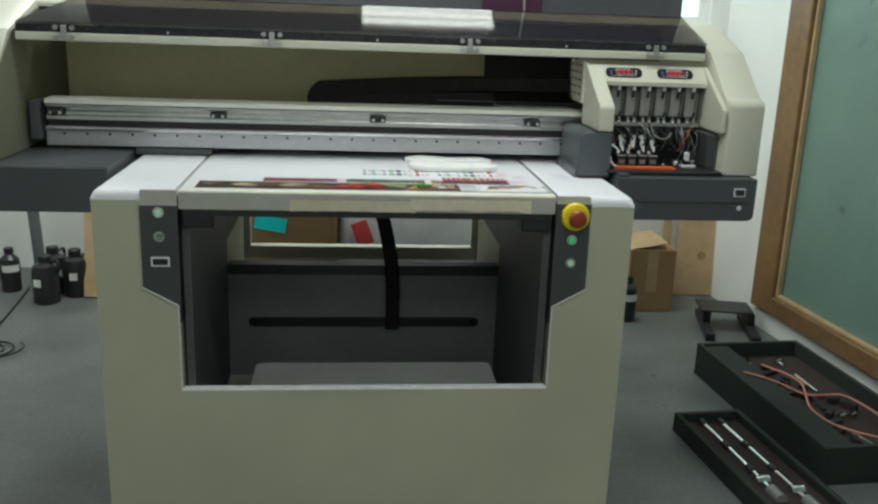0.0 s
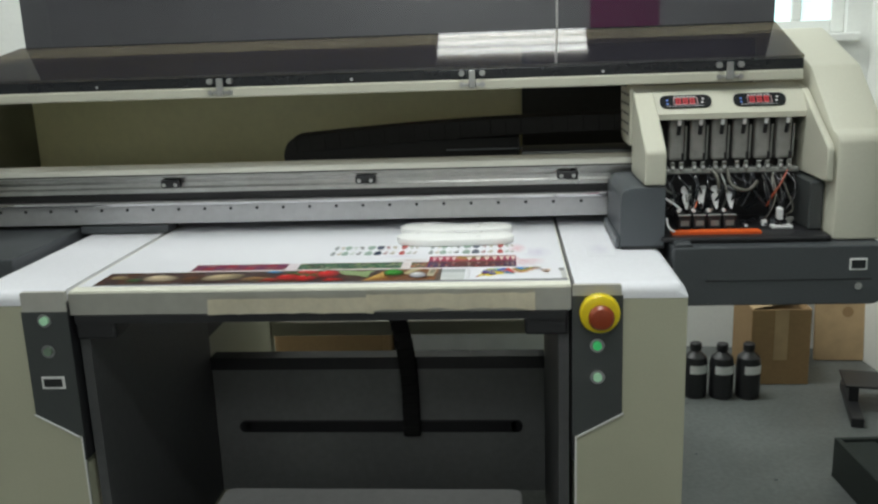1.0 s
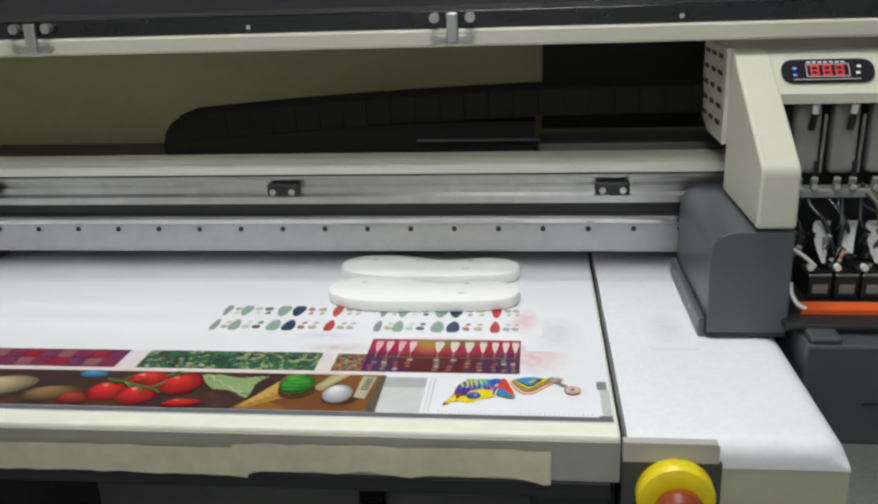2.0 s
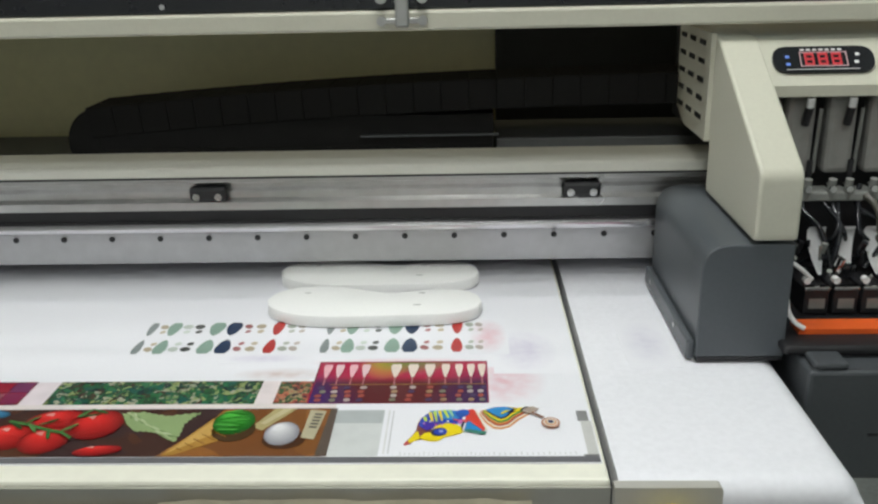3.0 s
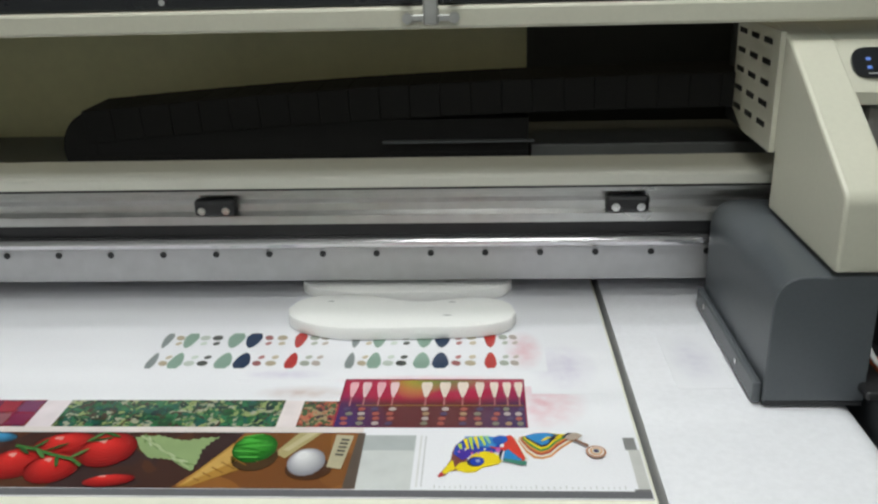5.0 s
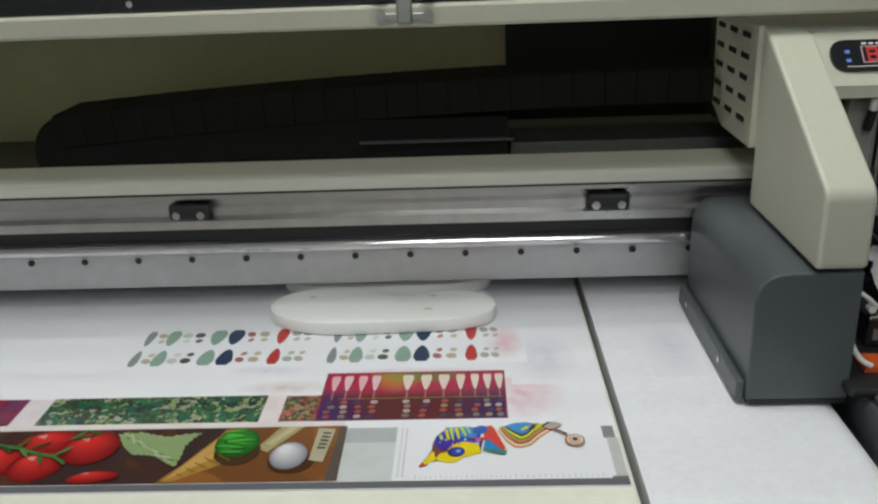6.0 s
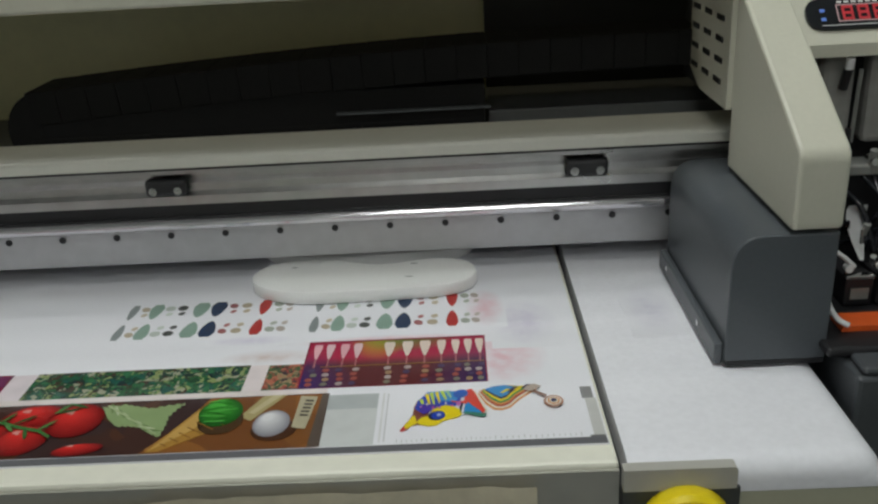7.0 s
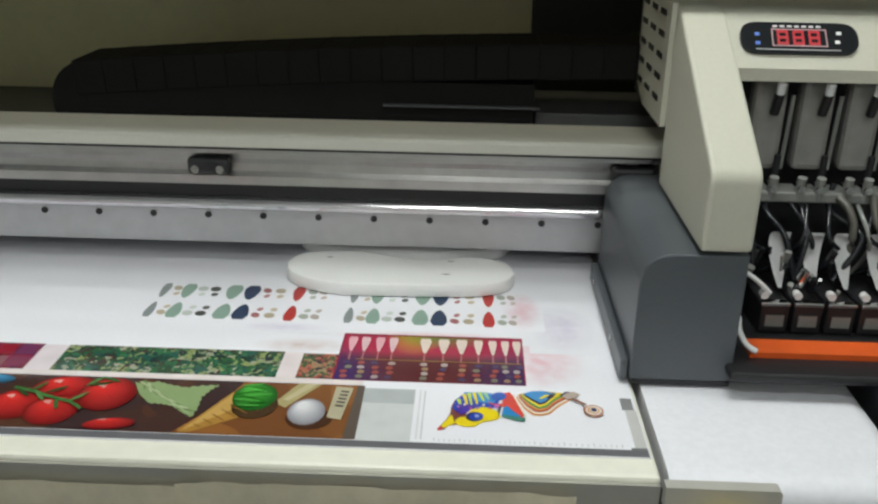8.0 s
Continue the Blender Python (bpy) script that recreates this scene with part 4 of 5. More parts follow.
def printed_sheet():
    t = thing("printed_film", "white film on the printer bed with colourful test prints", "printed film")
    part("film", block(-0.431, 0.4355, 0.0285, 1.27, BED - 0.0014, BED), SHEET, t)
    rnd = random.Random(3)
    blot("border_line", rect(-0.425, 0.434, 0.0365, 0.043), 1, (0.13, 0.13, 0.14), t)
    blot("border_line", rect(0.4225, 0.434, 0.043, 0.0455), 1, (0.16, 0.16, 0.16), t)
    blot("border_line", rect(0.4255, 0.4345, 0.0455, 0.102), 1, (0.52, 0.52, 0.50), t)
    blot("border_line", rect(0.4235, 0.4325, 0.102, 0.121), 1, (0.22, 0.22, 0.22), t)
    # photo strip of vegetables on a dark board
    p = blot("photo_print", rect(-0.41, 0.213, 0.0435, 0.128), 1, None, t, PHOTO_DARK)
    p["label"] = "photo of tomatoes, leaves and eggs on dark wood"
    blot("wood_print", [(0.073, 0.0437), (0.2155, 0.0437), (0.2145, 0.127), (0.112, 0.127), (0.10, 0.09)], 2, None, p, PHOTO_WOOD)
    blot("wood_print", [(0.2055, 0.0437), (0.2155, 0.0437), (0.2147, 0.127), (0.2085, 0.127)], 3, (0.10, 0.075, 0.06), p)
    for n, (x, y, rx, ry) in enumerate(((-0.063, 0.078, 0.022, 0.024), (-0.034, 0.106, 0.026, 0.020), (-0.030, 0.0703, 0.0215, 0.023), (0.0045, 0.098, 0.0235, 0.027), (0.0225, 0.052, 0.020, 0.0082))):
        shaded("tomato_print", x, y, rx, ry, 10, (0.20, 0.004, 0.005), (0.70, 0.03, 0.026), 4 + n, p, 8)
        blot("tomato_light", oval(x - rx * 0.3, y + ry * 0.42, rx * 0.15, ry * 0.09, 20), 13 + n, (0.74, 0.34, 0.30), p)
        blot("tomato_light", oval(x - rx * 0.22, y + ry * 0.30, rx * 0.07, ry * 0.05, 20), 13 + n, (0.74, 0.34, 0.30), p)
    # green stalks: a bent main stem with short leaf-like sepals
    stem = ((-0.072, 0.100), (-0.052, 0.094), (-0.036, 0.086), (-0.018, 0.080), (-0.006, 0.070))
    for (x0, y0), (x1, y1) in zip(stem, stem[1:]):
        blot("stalk_print", [(x0, y0 - 0.0022), (x1, y1 - 0.0022), (x1, y1 + 0.0018), (x0, y0 + 0.0018)], 20, (0.05, 0.17, 0.04), p)
    for k, (x, y, a) in enumerate(((-0.052, 0.102, 65), (-0.046, 0.087, -50), (-0.036, 0.098, 40), (-0.028, 0.076, -70), (-0.014, 0.088, 55), (-0.004, 0.110, 20), (0.002, 0.118, -25), (-0.010, 0.114, 60), (-0.062, 0.092, -40))):
        blot("stalk_print", oval(x, y, 0.0095, 0.0017, a, 10), 21, ((0.03, 0.13, 0.03), (0.08, 0.22, 0.06), (0.02, 0.08, 0.02))[k % 3], p)
    # ragged lettuce leaf with pale veins
    leaf = [(0.0203, 0.1198), (0.030, 0.101), (0.0415, 0.0875), (0.052, 0.087), (0.0615, 0.0847), (0.072, 0.075), (0.0819, 0.068), (0.083, 0.084), (0.0817, 0.1001), (0.086, 0.112), (0.0914, 0.1211), (0.077, 0.119), (0.0633, 0.1147), (0.050, 0.119), (0.039, 0.1234)]
    rag = []
    for (x0, y0), (x1, y1) in zip(leaf, leaf[1:] + leaf[:1]):
        for q in range(4):
            rag.append((x0 + (x1 - x0) * q / 4 + 0.0016 * (q % 2), y0 + (y1 - y0) * q / 4 - 0.0022 * (q % 2)))
    blot("lettuce_print", rag, 3, (0.26, 0.36, 0.16), p)
    for k in range(9):
        x, y = 0.030 + 0.0055 * k, 0.1165 - 0.0048 * k
        blot("lettuce_print", oval(x, y, 0.0085, 0.0012, -75 + 8 * k), 4, (0.46, 0.52, 0.34) if k % 2 else (0.15, 0.24, 0.08), p)
    blot("lettuce_print", [(0.024, 0.1205), (0.079, 0.071), (0.0797, 0.0722), (0.0265, 0.1217)], 5, (0.36, 0.44, 0.24), p)
    # waffle cone with a green ball
    blot("cone_print", [(0.0775, 0.0445), (0.088, 0.0455), (0.131, 0.077), (0.1065, 0.1089)], 4, (0.40, 0.21, 0.04), p)
    blot("cone_print", [(0.080, 0.0460), (0.116, 0.083), (0.1075, 0.105)], 5, (0.54, 0.33, 0.09), p)
    for k in range(6):
        x, y = 0.087 + 0.0055 * k, 0.053 + 0.0078 * k
        blot("waffle_line", [(x, y + 0.003), (x + 0.006 + 0.0026 * k, y - 0.001 - 0.0022 * k), (x + 0.0066 + 0.0026 * k, y - 0.0022 * k), (x + 0.0006, y + 0.004)], 6, (0.26, 0.12, 0.02), p)
    blot("cone_print", [(0.144, 0.0935), (0.1585, 0.127), (0.178, 0.127), (0.154, 0.0865)], 4, (0.40, 0.34, 0.16), p)
    blot("cone_print", [(0.150, 0.099), (0.166, 0.1265), (0.174, 0.1265), (0.155, 0.097)], 5, (0.52, 0.46, 0.27), p)
    blot("egg_shadow", oval(0.129, 0.088, 0.019, 0.021), 5, (0.06, 0.03, 0.01), p)
    shaded("cabbage_print", 0.1263, 0.1017, 0.0185, 0.0225, 0, (0.008, 0.11, 0.01), (0.07, 0.44, 0.05), 6, p, 8)
    for k in range(9):
        blot("cabbage_print", oval(0.1245 + 0.003 * math.sin(k * 2.1), 0.1017 + 0.0042 * (k - 4), 0.014 - 0.0012 * abs(k - 4), 0.0011, 18 * math.sin(k * 1.7)), 15, ((0.09, 0.46, 0.07), (0.02, 0.22, 0.015))[k % 2], p)
    blot("egg_shadow", oval(0.1755, 0.071, 0.0185, 0.0165), 5, (0.06, 0.022, 0.008), p)
    shaded("egg_print", 0.172, 0.0808, 0.0150, 0.0205, 0, (0.24, 0.24, 0.27), (0.76, 0.76, 0.77), 6, p, 9)
    blot("sign_print", [(0.1892, 0.0733), (0.201, 0.0702), (0.2052, 0.1215), (0.1904, 0.1235)], 6, (0.44, 0.40, 0.27), p)
    for k in range(5):
        blot("writing_bar", [(0.1935 + 0.0005 * k, 0.0905 + 0.0058 * k), (0.2005 + 0.0005 * k, 0.0895 + 0.0058 * k), (0.2005 + 0.0005 * k, 0.0925 + 0.0058 * k), (0.1935 + 0.0005 * k, 0.0935 + 0.0058 * k)], 7, (0.10, 0.09, 0.07), p)
    for x, y, rx, ry, turn, c in ((-0.185, 0.085, 0.040, 0.024, 20, (0.42, 0.33, 0.20)), (-0.30, 0.082, 0.035, 0.026, -10, (0.45, 0.36, 0.24)), (-0.38, 0.09, 0.02, 0.014, 0, (0.30, 0.22, 0.12)),
                              (-0.096, 0.118, 0.016, 0.008, 0, (0.05, 0.25, 0.45)), (-0.24, 0.075, 0.02, 0.022, 0, (0.12, 0.05, 0.02)), (-0.345, 0.07, 0.016, 0.013, 0, (0.05, 0.10, 0.04)), (-0.120, 0.07, 0.03, 0.018, 10, (0.22, 0.12, 0.05)), (-0.092, 0.060, 0.018, 0.013, 0, (0.30, 0.03, 0.02))):
        shaded("food_print", x, y, rx, ry, turn, tuple(0.35 * q for q in c), tuple(min(0.9, 1.35 * q) for q in c), 3, p)
    # grey test patches
    g = blot("grey_patch", rect(0.214, 0.258, 0.0437, 0.124), 1, (0.58, 0.60, 0.59), t)
    blot("grey_patch", rect(0.2145, 0.2575, 0.100, 0.1235), 2, (0.42, 0.45, 0.45), g)
    blot("grey_line", rect(0.2615, 0.2632, 0.047, 0.124), 1, (0.66, 0.66, 0.66), t)
    for k in range(18):
        blot("writing_bar", rect(0.2655, 0.2668, 0.048 + 0.0042 * k, 0.0508 + 0.0042 * k), 1, (0.5, 0.5, 0.5), t)
    for k in range(36):
        blot("ruler_tick", rect(0.276 + 0.004 * k, 0.2768 + 0.004 * k, 0.0455, 0.0485 + 0.0015 * (k % 5 == 0)), 1, (0.55, 0.55, 0.55), t)
    # mosaic bands
    m = blot("mosaic_print", rect(-0.262, -0.083, 0.140, 0.190), 1, None, t, MAROON)
    for k in range(9):
        for r in range(2):
            x0 = -0.258 + 0.0195 * k
            blot("tile_print", rect(x0, x0 + 0.017, 0.143 + 0.024 * r, 0.163 + 0.024 * r), 2, ((0.20, 0.02, 0.07), (0.30, 0.01, 0.03), (0.16, 0.03, 0.10), (0.26, 0.10, 0.12))[(k + 2 * r) % 4], m)
    blot("mosaic_print", rect(-0.060, 0.136, 0.140, 0.190), 1, None, t, CAMO)
    blot("mosaic_print", rect(0.153, 0.190, 0.140, 0.188), 1, None, t, CAMO_RED)
    blot("overspray", rect(-0.083, -0.060, 0.139, 0.189), 1, (0.74, 0.66, 0.69), t)
    blot("overspray", rect(0.136, 0.153, 0.139, 0.189), 1, (0.75, 0.67, 0.67), t)
    blot("overspray", rect(-0.264, 0.212, 0.1285, 0.1395), 1, (0.72, 0.65, 0.63), t)
    # ink mist round the panels
    for k, (x0, x1, y0, y1, m) in enumerate(((0.325, 0.405, 0.128, 0.236, MIST_PINK), (0.10, 0.20, 0.186, 0.215, MIST_BROWN), (0.17, 0.36, 0.212, 0.234, MIST_PINK), (0.36, 0.42, 0.20, 0.30, MIST_VIOLET), (0.335, 0.375, 0.24, 0.33, MIST_PINK), (0.08, 0.17, 0.222, 0.245, MIST_VIOLET))):
        blot("ink_mist", rect(x0, x1, y0, y1), 0.3 + 0.1 * k, None, t, m)
    # crimson panel with nail tips
    c = blot("crimson_print", rect(0.184, 0.3545, 0.138, 0.223), 2, None, t, CRIMSON)
    c["label"] = "crimson panel with a green glow and pale nail tips"
    for x0, x1, y0, y1 in ((0.184, 0.3545, 0.2212, 0.223), (0.3530, 0.3545, 0.138, 0.2212), (0.184, 0.1855, 0.138, 0.2212), (0.1855, 0.3530, 0.138, 0.1396)):
        blot("panel_rim", rect(x0, x1, y0, y1), 3, (0.24, 0.008, 0.04), c)
    for k, x in enumerate((0.194, 0.206, 0.2195, 0.232, 0.262, 0.279, 0.2955, 0.311, 0.3245, 0.337, 0.3485)):
        w = 0.0085 + 0.002 * (4 <= k <= 6)
        blot("nail_tip", [(x - 0.50 * w, 0.2120), (x - 0.42 * w, 0.2172), (x + 0.42 * w, 0.2172), (x + 0.50 * w, 0.2120), (x + 0.34 * w, 0.2030), (x + 0.12 * w, 0.1940), (x - 0.12 * w, 0.1940), (x - 0.34 * w, 0.2030)], 5, ((0.72, 0.40, 0.44), (0.70, 0.50, 0.52))[k % 2] if k < 4 else (0.70, 0.60, 0.52), c)
        blot("tip_stem", rect(x - 0.0007, x + 0.0007, 0.178, 0.1975), 4, (0.40, 0.16, 0.16), c)
        for r in range(4):
            q = rnd.uniform(-0.002, 0.002)
            blot("tip_ornament", oval(x + q, 0.172 - 0.0088 * r, 0.0036, 0.0034, rnd.uniform(0, 90), 7), 5, rnd.choice(((0.34, 0.22, 0.12), (0.42, 0.36, 0.34), (0.07, 0.05, 0.12), (0.34, 0.08, 0.06), (0.20, 0.20, 0.14))), c)
    blot("gold_line", rect(0.2, 0.352, 0.1785, 0.180), 4, (0.30, 0.17, 0.04), c)
    # two groups of two rows of nail patterns
    sage, navy, redc, dark, tan, slate = (0.24, 0.36, 0.29), (0.018, 0.04, 0.09), (0.46, 0.035, 0.03), (0.06, 0.065, 0.06), (0.45, 0.38, 0.27), (0.22, 0.25, 0.25)
    row = ((-0.014, 0.009, slate, 1), (-0.002, 0.008, tan, 0), (0.010, 0.014, sage, 1), (0.024, 0.010, (0.5, 0.55, 0.5), 0), (0.037, 0.010, dark, 0), (0.057, 0.0165, sage, 1), (0.0755, 0.0165, navy, 1), (0.091, 0.008, (0.35, 0.12, 0.12), 0), (0.105, 0.010, tan, 0), (0.125, 0.0125, redc, 1), (0.139, 0.009, (0.35, 0.38, 0.32), 0), (0.150, 0.008, (0.42, 0.36, 0.32), 0))
    for dx in (0.0, 0.1965):
        for y, up in ((0.2640, 1), (0.3075, -1)):
            for x, w, col, whole in row:
                if whole:
                    blot("nail_print", nail(x + dx, y, w, 0.034, up), 1, col, t)
                else:
                    blot("nail_print", oval(x + dx, y - 0.006 * up, w * 0.55, 0.006, 25, 9), 1, col, t)
                    blot("nail_print", oval(x + dx + 0.002, y + 0.007 * up, w * 0.35, 0.004, -30, 8), 1, tuple(min(0.9, q * 1.2) for q in col), t)
    # bright bird: its own drawing grid, beak tip at the origin
    def g(*pairs):
        return [(0.2784 + u * 1.536e-4, 0.0619 + v * 2.79e-4) for u, v in pairs]

    def ring(u, v, ru, rv, turn=0, n=20):
        return g(*oval(u, v, ru, rv, turn, n))

    yel, blu, red, grn, ora, sky = (0.80, 0.62, 0.01), (0.012, 0.05, 0.40), (0.62, 0.05, 0.03), (0.04, 0.26, 0.06), (0.62, 0.26, 0.07), (0.03, 0.24, 0.55)
    lime, dark, cream = (0.52, 0.66, 0.06), (0.02, 0.02, 0.06), (0.74, 0.70, 0.58)
    b = blot("bird_print", g((0, 2), (22, 32), (44, 58), (62, 88), (66, 128), (84, 168), (104, 182), (130, 140), (150, 90), (128, 40), (100, 30), (74, 26), (56, 22), (36, 2)), 1, (0.20, 0.06, 0.05), t)
    b["label"] = "bright many-coloured bird print"
    blot("bird_shape", g((8, 6), (40, 12), (86, 36), (76, 78), (66, 82), (46, 56), (24, 30)), 2, yel, b)
    blot("bird_shape", g((0, 1), (6, -6), (26, -2), (30, 8), (20, 22), (12, 18)), 3, (0.50, 0.05, 0.06), b)
    blot("bird_shape", g((72, 120), (88, 168), (140, 214), (250, 218), (330, 208), (322, 140), (250, 110), (160, 120), (100, 100)), 2, blu, b)
    blot("bird_shape", g((130, 214), (250, 218), (340, 206), (290, 150), (210, 160)), 3, sky, b)
    for k, (u0, u1, v0, v1) in enumerate(((94, 112, 168, 128), (124, 150, 198, 118), (150, 170, 206, 132), (178, 200, 210, 142), (206, 236, 214, 160), (236, 262, 214, 170))):
        blot("bird_stripe", g((u0, v0), (u0 + 20, v0 + 6), (u1 + 10, v1 + 10), (u1 + 4, v1)), 4, (lime, yel, lime, yel, lime, (0.3, 0.55, 0.3))[k], b)
    blot("bird_shape", g((84, 40), (104, 26), (150, 16), (190, 20), (230, 44), (270, 52), (316, 64), (332, 76), (318, 104), (280, 124), (236, 130), (196, 122), (170, 104), (150, 74), (110, 66)), 5, yel, b)
    blot("bird_shape", ring(192, 72, 46, 26, 4), 6, dark, b)
    blot("bird_shape", ring(200, 72, 38, 21, 4), 7, blu, b)
    blot("bird_shape", ring(204, 74, 12, 8), 8, (0.30, 0.36, 0.62), b)
    blot("bird_shape", g((96, 100), (120, 82), (150, 92), (176, 118), (210, 132), (150, 140), (110, 140)), 6, (0.06, 0.03, 0.32), b)
    for k in range(6):
        blot("bird_dot", ring(104 + 34 * k, 124 + 14 * math.sin(1.9 * k), 6, 6, 0, 10), 8, ((0.55, 0.2, 0.5), cream, (0.6, 0.1, 0.3))[k % 3], b)
    # red saddle, blue breast and hem
    blot("bird_shape", g((262, 160), (300, 150), (345, 152), (352, 214), (390, 222), (412, 200), (468, 96), (452, 72), (400, 104), (360, 132), (310, 142), (276, 148)), 5, red, b)
    blot("bird_shape", ring(326, 194, 44, 24, 6), 6, (0.02, 0.10, 0.44), b)
    blot("bird_shape", g((338, 82), (350, 128), (370, 140), (398, 116), (444, 84), (436, 66)), 7, (0.02, 0.22, 0.52), b)
    blot("bird_shape", g((322, 76), (340, 132), (330, 140), (316, 110)), 8, dark, b)
    blot("bird_shape", g((336, 76), (440, 54), (466, 56), (472, 72), (440, 76), (346, 88)), 8, (0.06, 0.22, 0.16), b)
    blot("bird_shape", ring(312, 134, 14, 12), 8, (0.55, 0.15, 0.45), b)
    blot("bird_shape", g((406, 204), (416, 206), (480, 84), (470, 80)), 8, cream, b)
    # swept wing: nested bands round a blue middle
    for k, col in enumerate((ora, cream, (0.40, 0.05, 0.03), ora, grn, yel, dark, sky)):
        q = 9.5 * k
        blot("bird_wing", g((430 + 0.7 * q, 190 + 0.25 * q), (470 + 0.75 * q, 130 + 0.75 * q), (512 + 0.55 * q, 96 + q), (548, 92 + q), (590 - 0.2 * q, 104 + q), (640 - 0.6 * q, 150 + 0.7 * q), (700 - 1.1 * q, 190 + 0.3 * q), (735 - 1.6 * q, 214), (640 - q, 232), (560 - 0.6 * q, 228), (440 + 0.6 * q, 214)), 2 + k, col, b)
    for k in range(4):
        u = 548 + 34 * k
        blot("bird_stripe", g((u, 184 + 8 * k), (u + 12, 182 + 8 * k), (u + 54, 204 + 8 * k), (u + 30, 206 + 8 * k)), 11, (yel, dark)[k % 2], b)
    blot("bird_tail", g((660, 196), (700, 186), (750, 214), (720, 230), (680, 226)), 11, (0.42, 0.34, 0.28), b)
    blot("bird_tail", g((700, 186), (712, 192), (770, 160), (762, 150)), 12, (0.22, 0.10, 0.06), b)
    for k, (q, col) in enumerate(((1.0, (0.40, 0.16, 0.07)), (0.80, (0.75, 0.72, 0.68)), (0.62, ora), (0.46, cream), (0.30, (0.03, 0.03, 0.10)))):
        blot("target_print", ring(797, 122, 48 * q, 32 * q), 13 + k, col, b)
    return t


def insole(dx, dy, z, turn, label):
    """A foam insole: wide ball end, waist on the far edge, round heel."""
    n = 56
    far, near = [], []
    for k in range(n + 1):
        s = -1 + 2 * k / n
        cap = max(0.0, 1 - abs(s) ** (4.2 if s < 0 else 5.5)) ** 0.5
        far.append((0.1205 * s, (0.0455 - 0.0205 * math.exp(-((s - 0.12) / 0.40) ** 2) - 0.003 * max(0.0, s)) * cap))
        near.append((0.1205 * s, -(0.0465 - 0.0105 * (s + 0.35) * (s > -0.35) - 0.006 * math.exp(-((s + 1.0) / 0.3) ** 2)) * cap))
    bm = prism(near + far[::-1][1:-1], "z", 0, 0.0145, 0.0025)
    ob = tagged(part("shoe_insole", bm, FOAM, None, "", True), label, "insole", "insoles on the bed")
    ob.matrix_world = pose(dx, dy, z, 0, 0, turn)
    # flat grey slivers that paint the shade of small dents in the foam
    for px, py, w in ((-0.078, 0.018, 0.004), (0.050, -0.012, 0.005), (0.052, 0.022, 0.004)):
        part("dent_shade", prism([(px - w, py), (px, py - 0.0009), (px + w, py + 0.0006), (px, py + 0.0012)], "z", 0.0142, 0.0149), DENT_SHADE, ob)
    return ob


# ---------------------------------------------------------------- things on the floor
def ink_bottle():
    ob = thing("ink_bottle", "black plastic ink bottle with a white label on the floor", "bottle", (0, 0, 0), "ink bottles")
    part("body", lathe([(0.040, 0.0), (0.044, 0.006), (0.044, 0.135), (0.040, 0.155), (0.022, 0.172), (0.018, 0.176), (0.018, 0.182)]), BOTTLE, ob, smooth=True)
    part("cap", lathe([(0.021, 0.182), (0.021, 0.204), (0.018, 0.207)]), BLACK, ob, smooth=True)
    bm = bmesh.new()
    seg = 10
    lo, hi = [], []
    for k in range(seg + 1):
        a = radians(-90 - 55 + 110 * k / seg)
        lo.append(bm.verts.new((0.0448 * math.cos(a), 0.0448 * math.sin(a), 0.098)))
        hi.append(bm.verts.new((0.0448 * math.cos(a), 0.0448 * math.sin(a), 0.130)))
    for k in range(seg):
        bm.faces.new((lo[k], lo[k + 1], hi[k + 1], hi[k]))
    part("paper_label", bm, LABEL_WHITE, ob)
    return ob


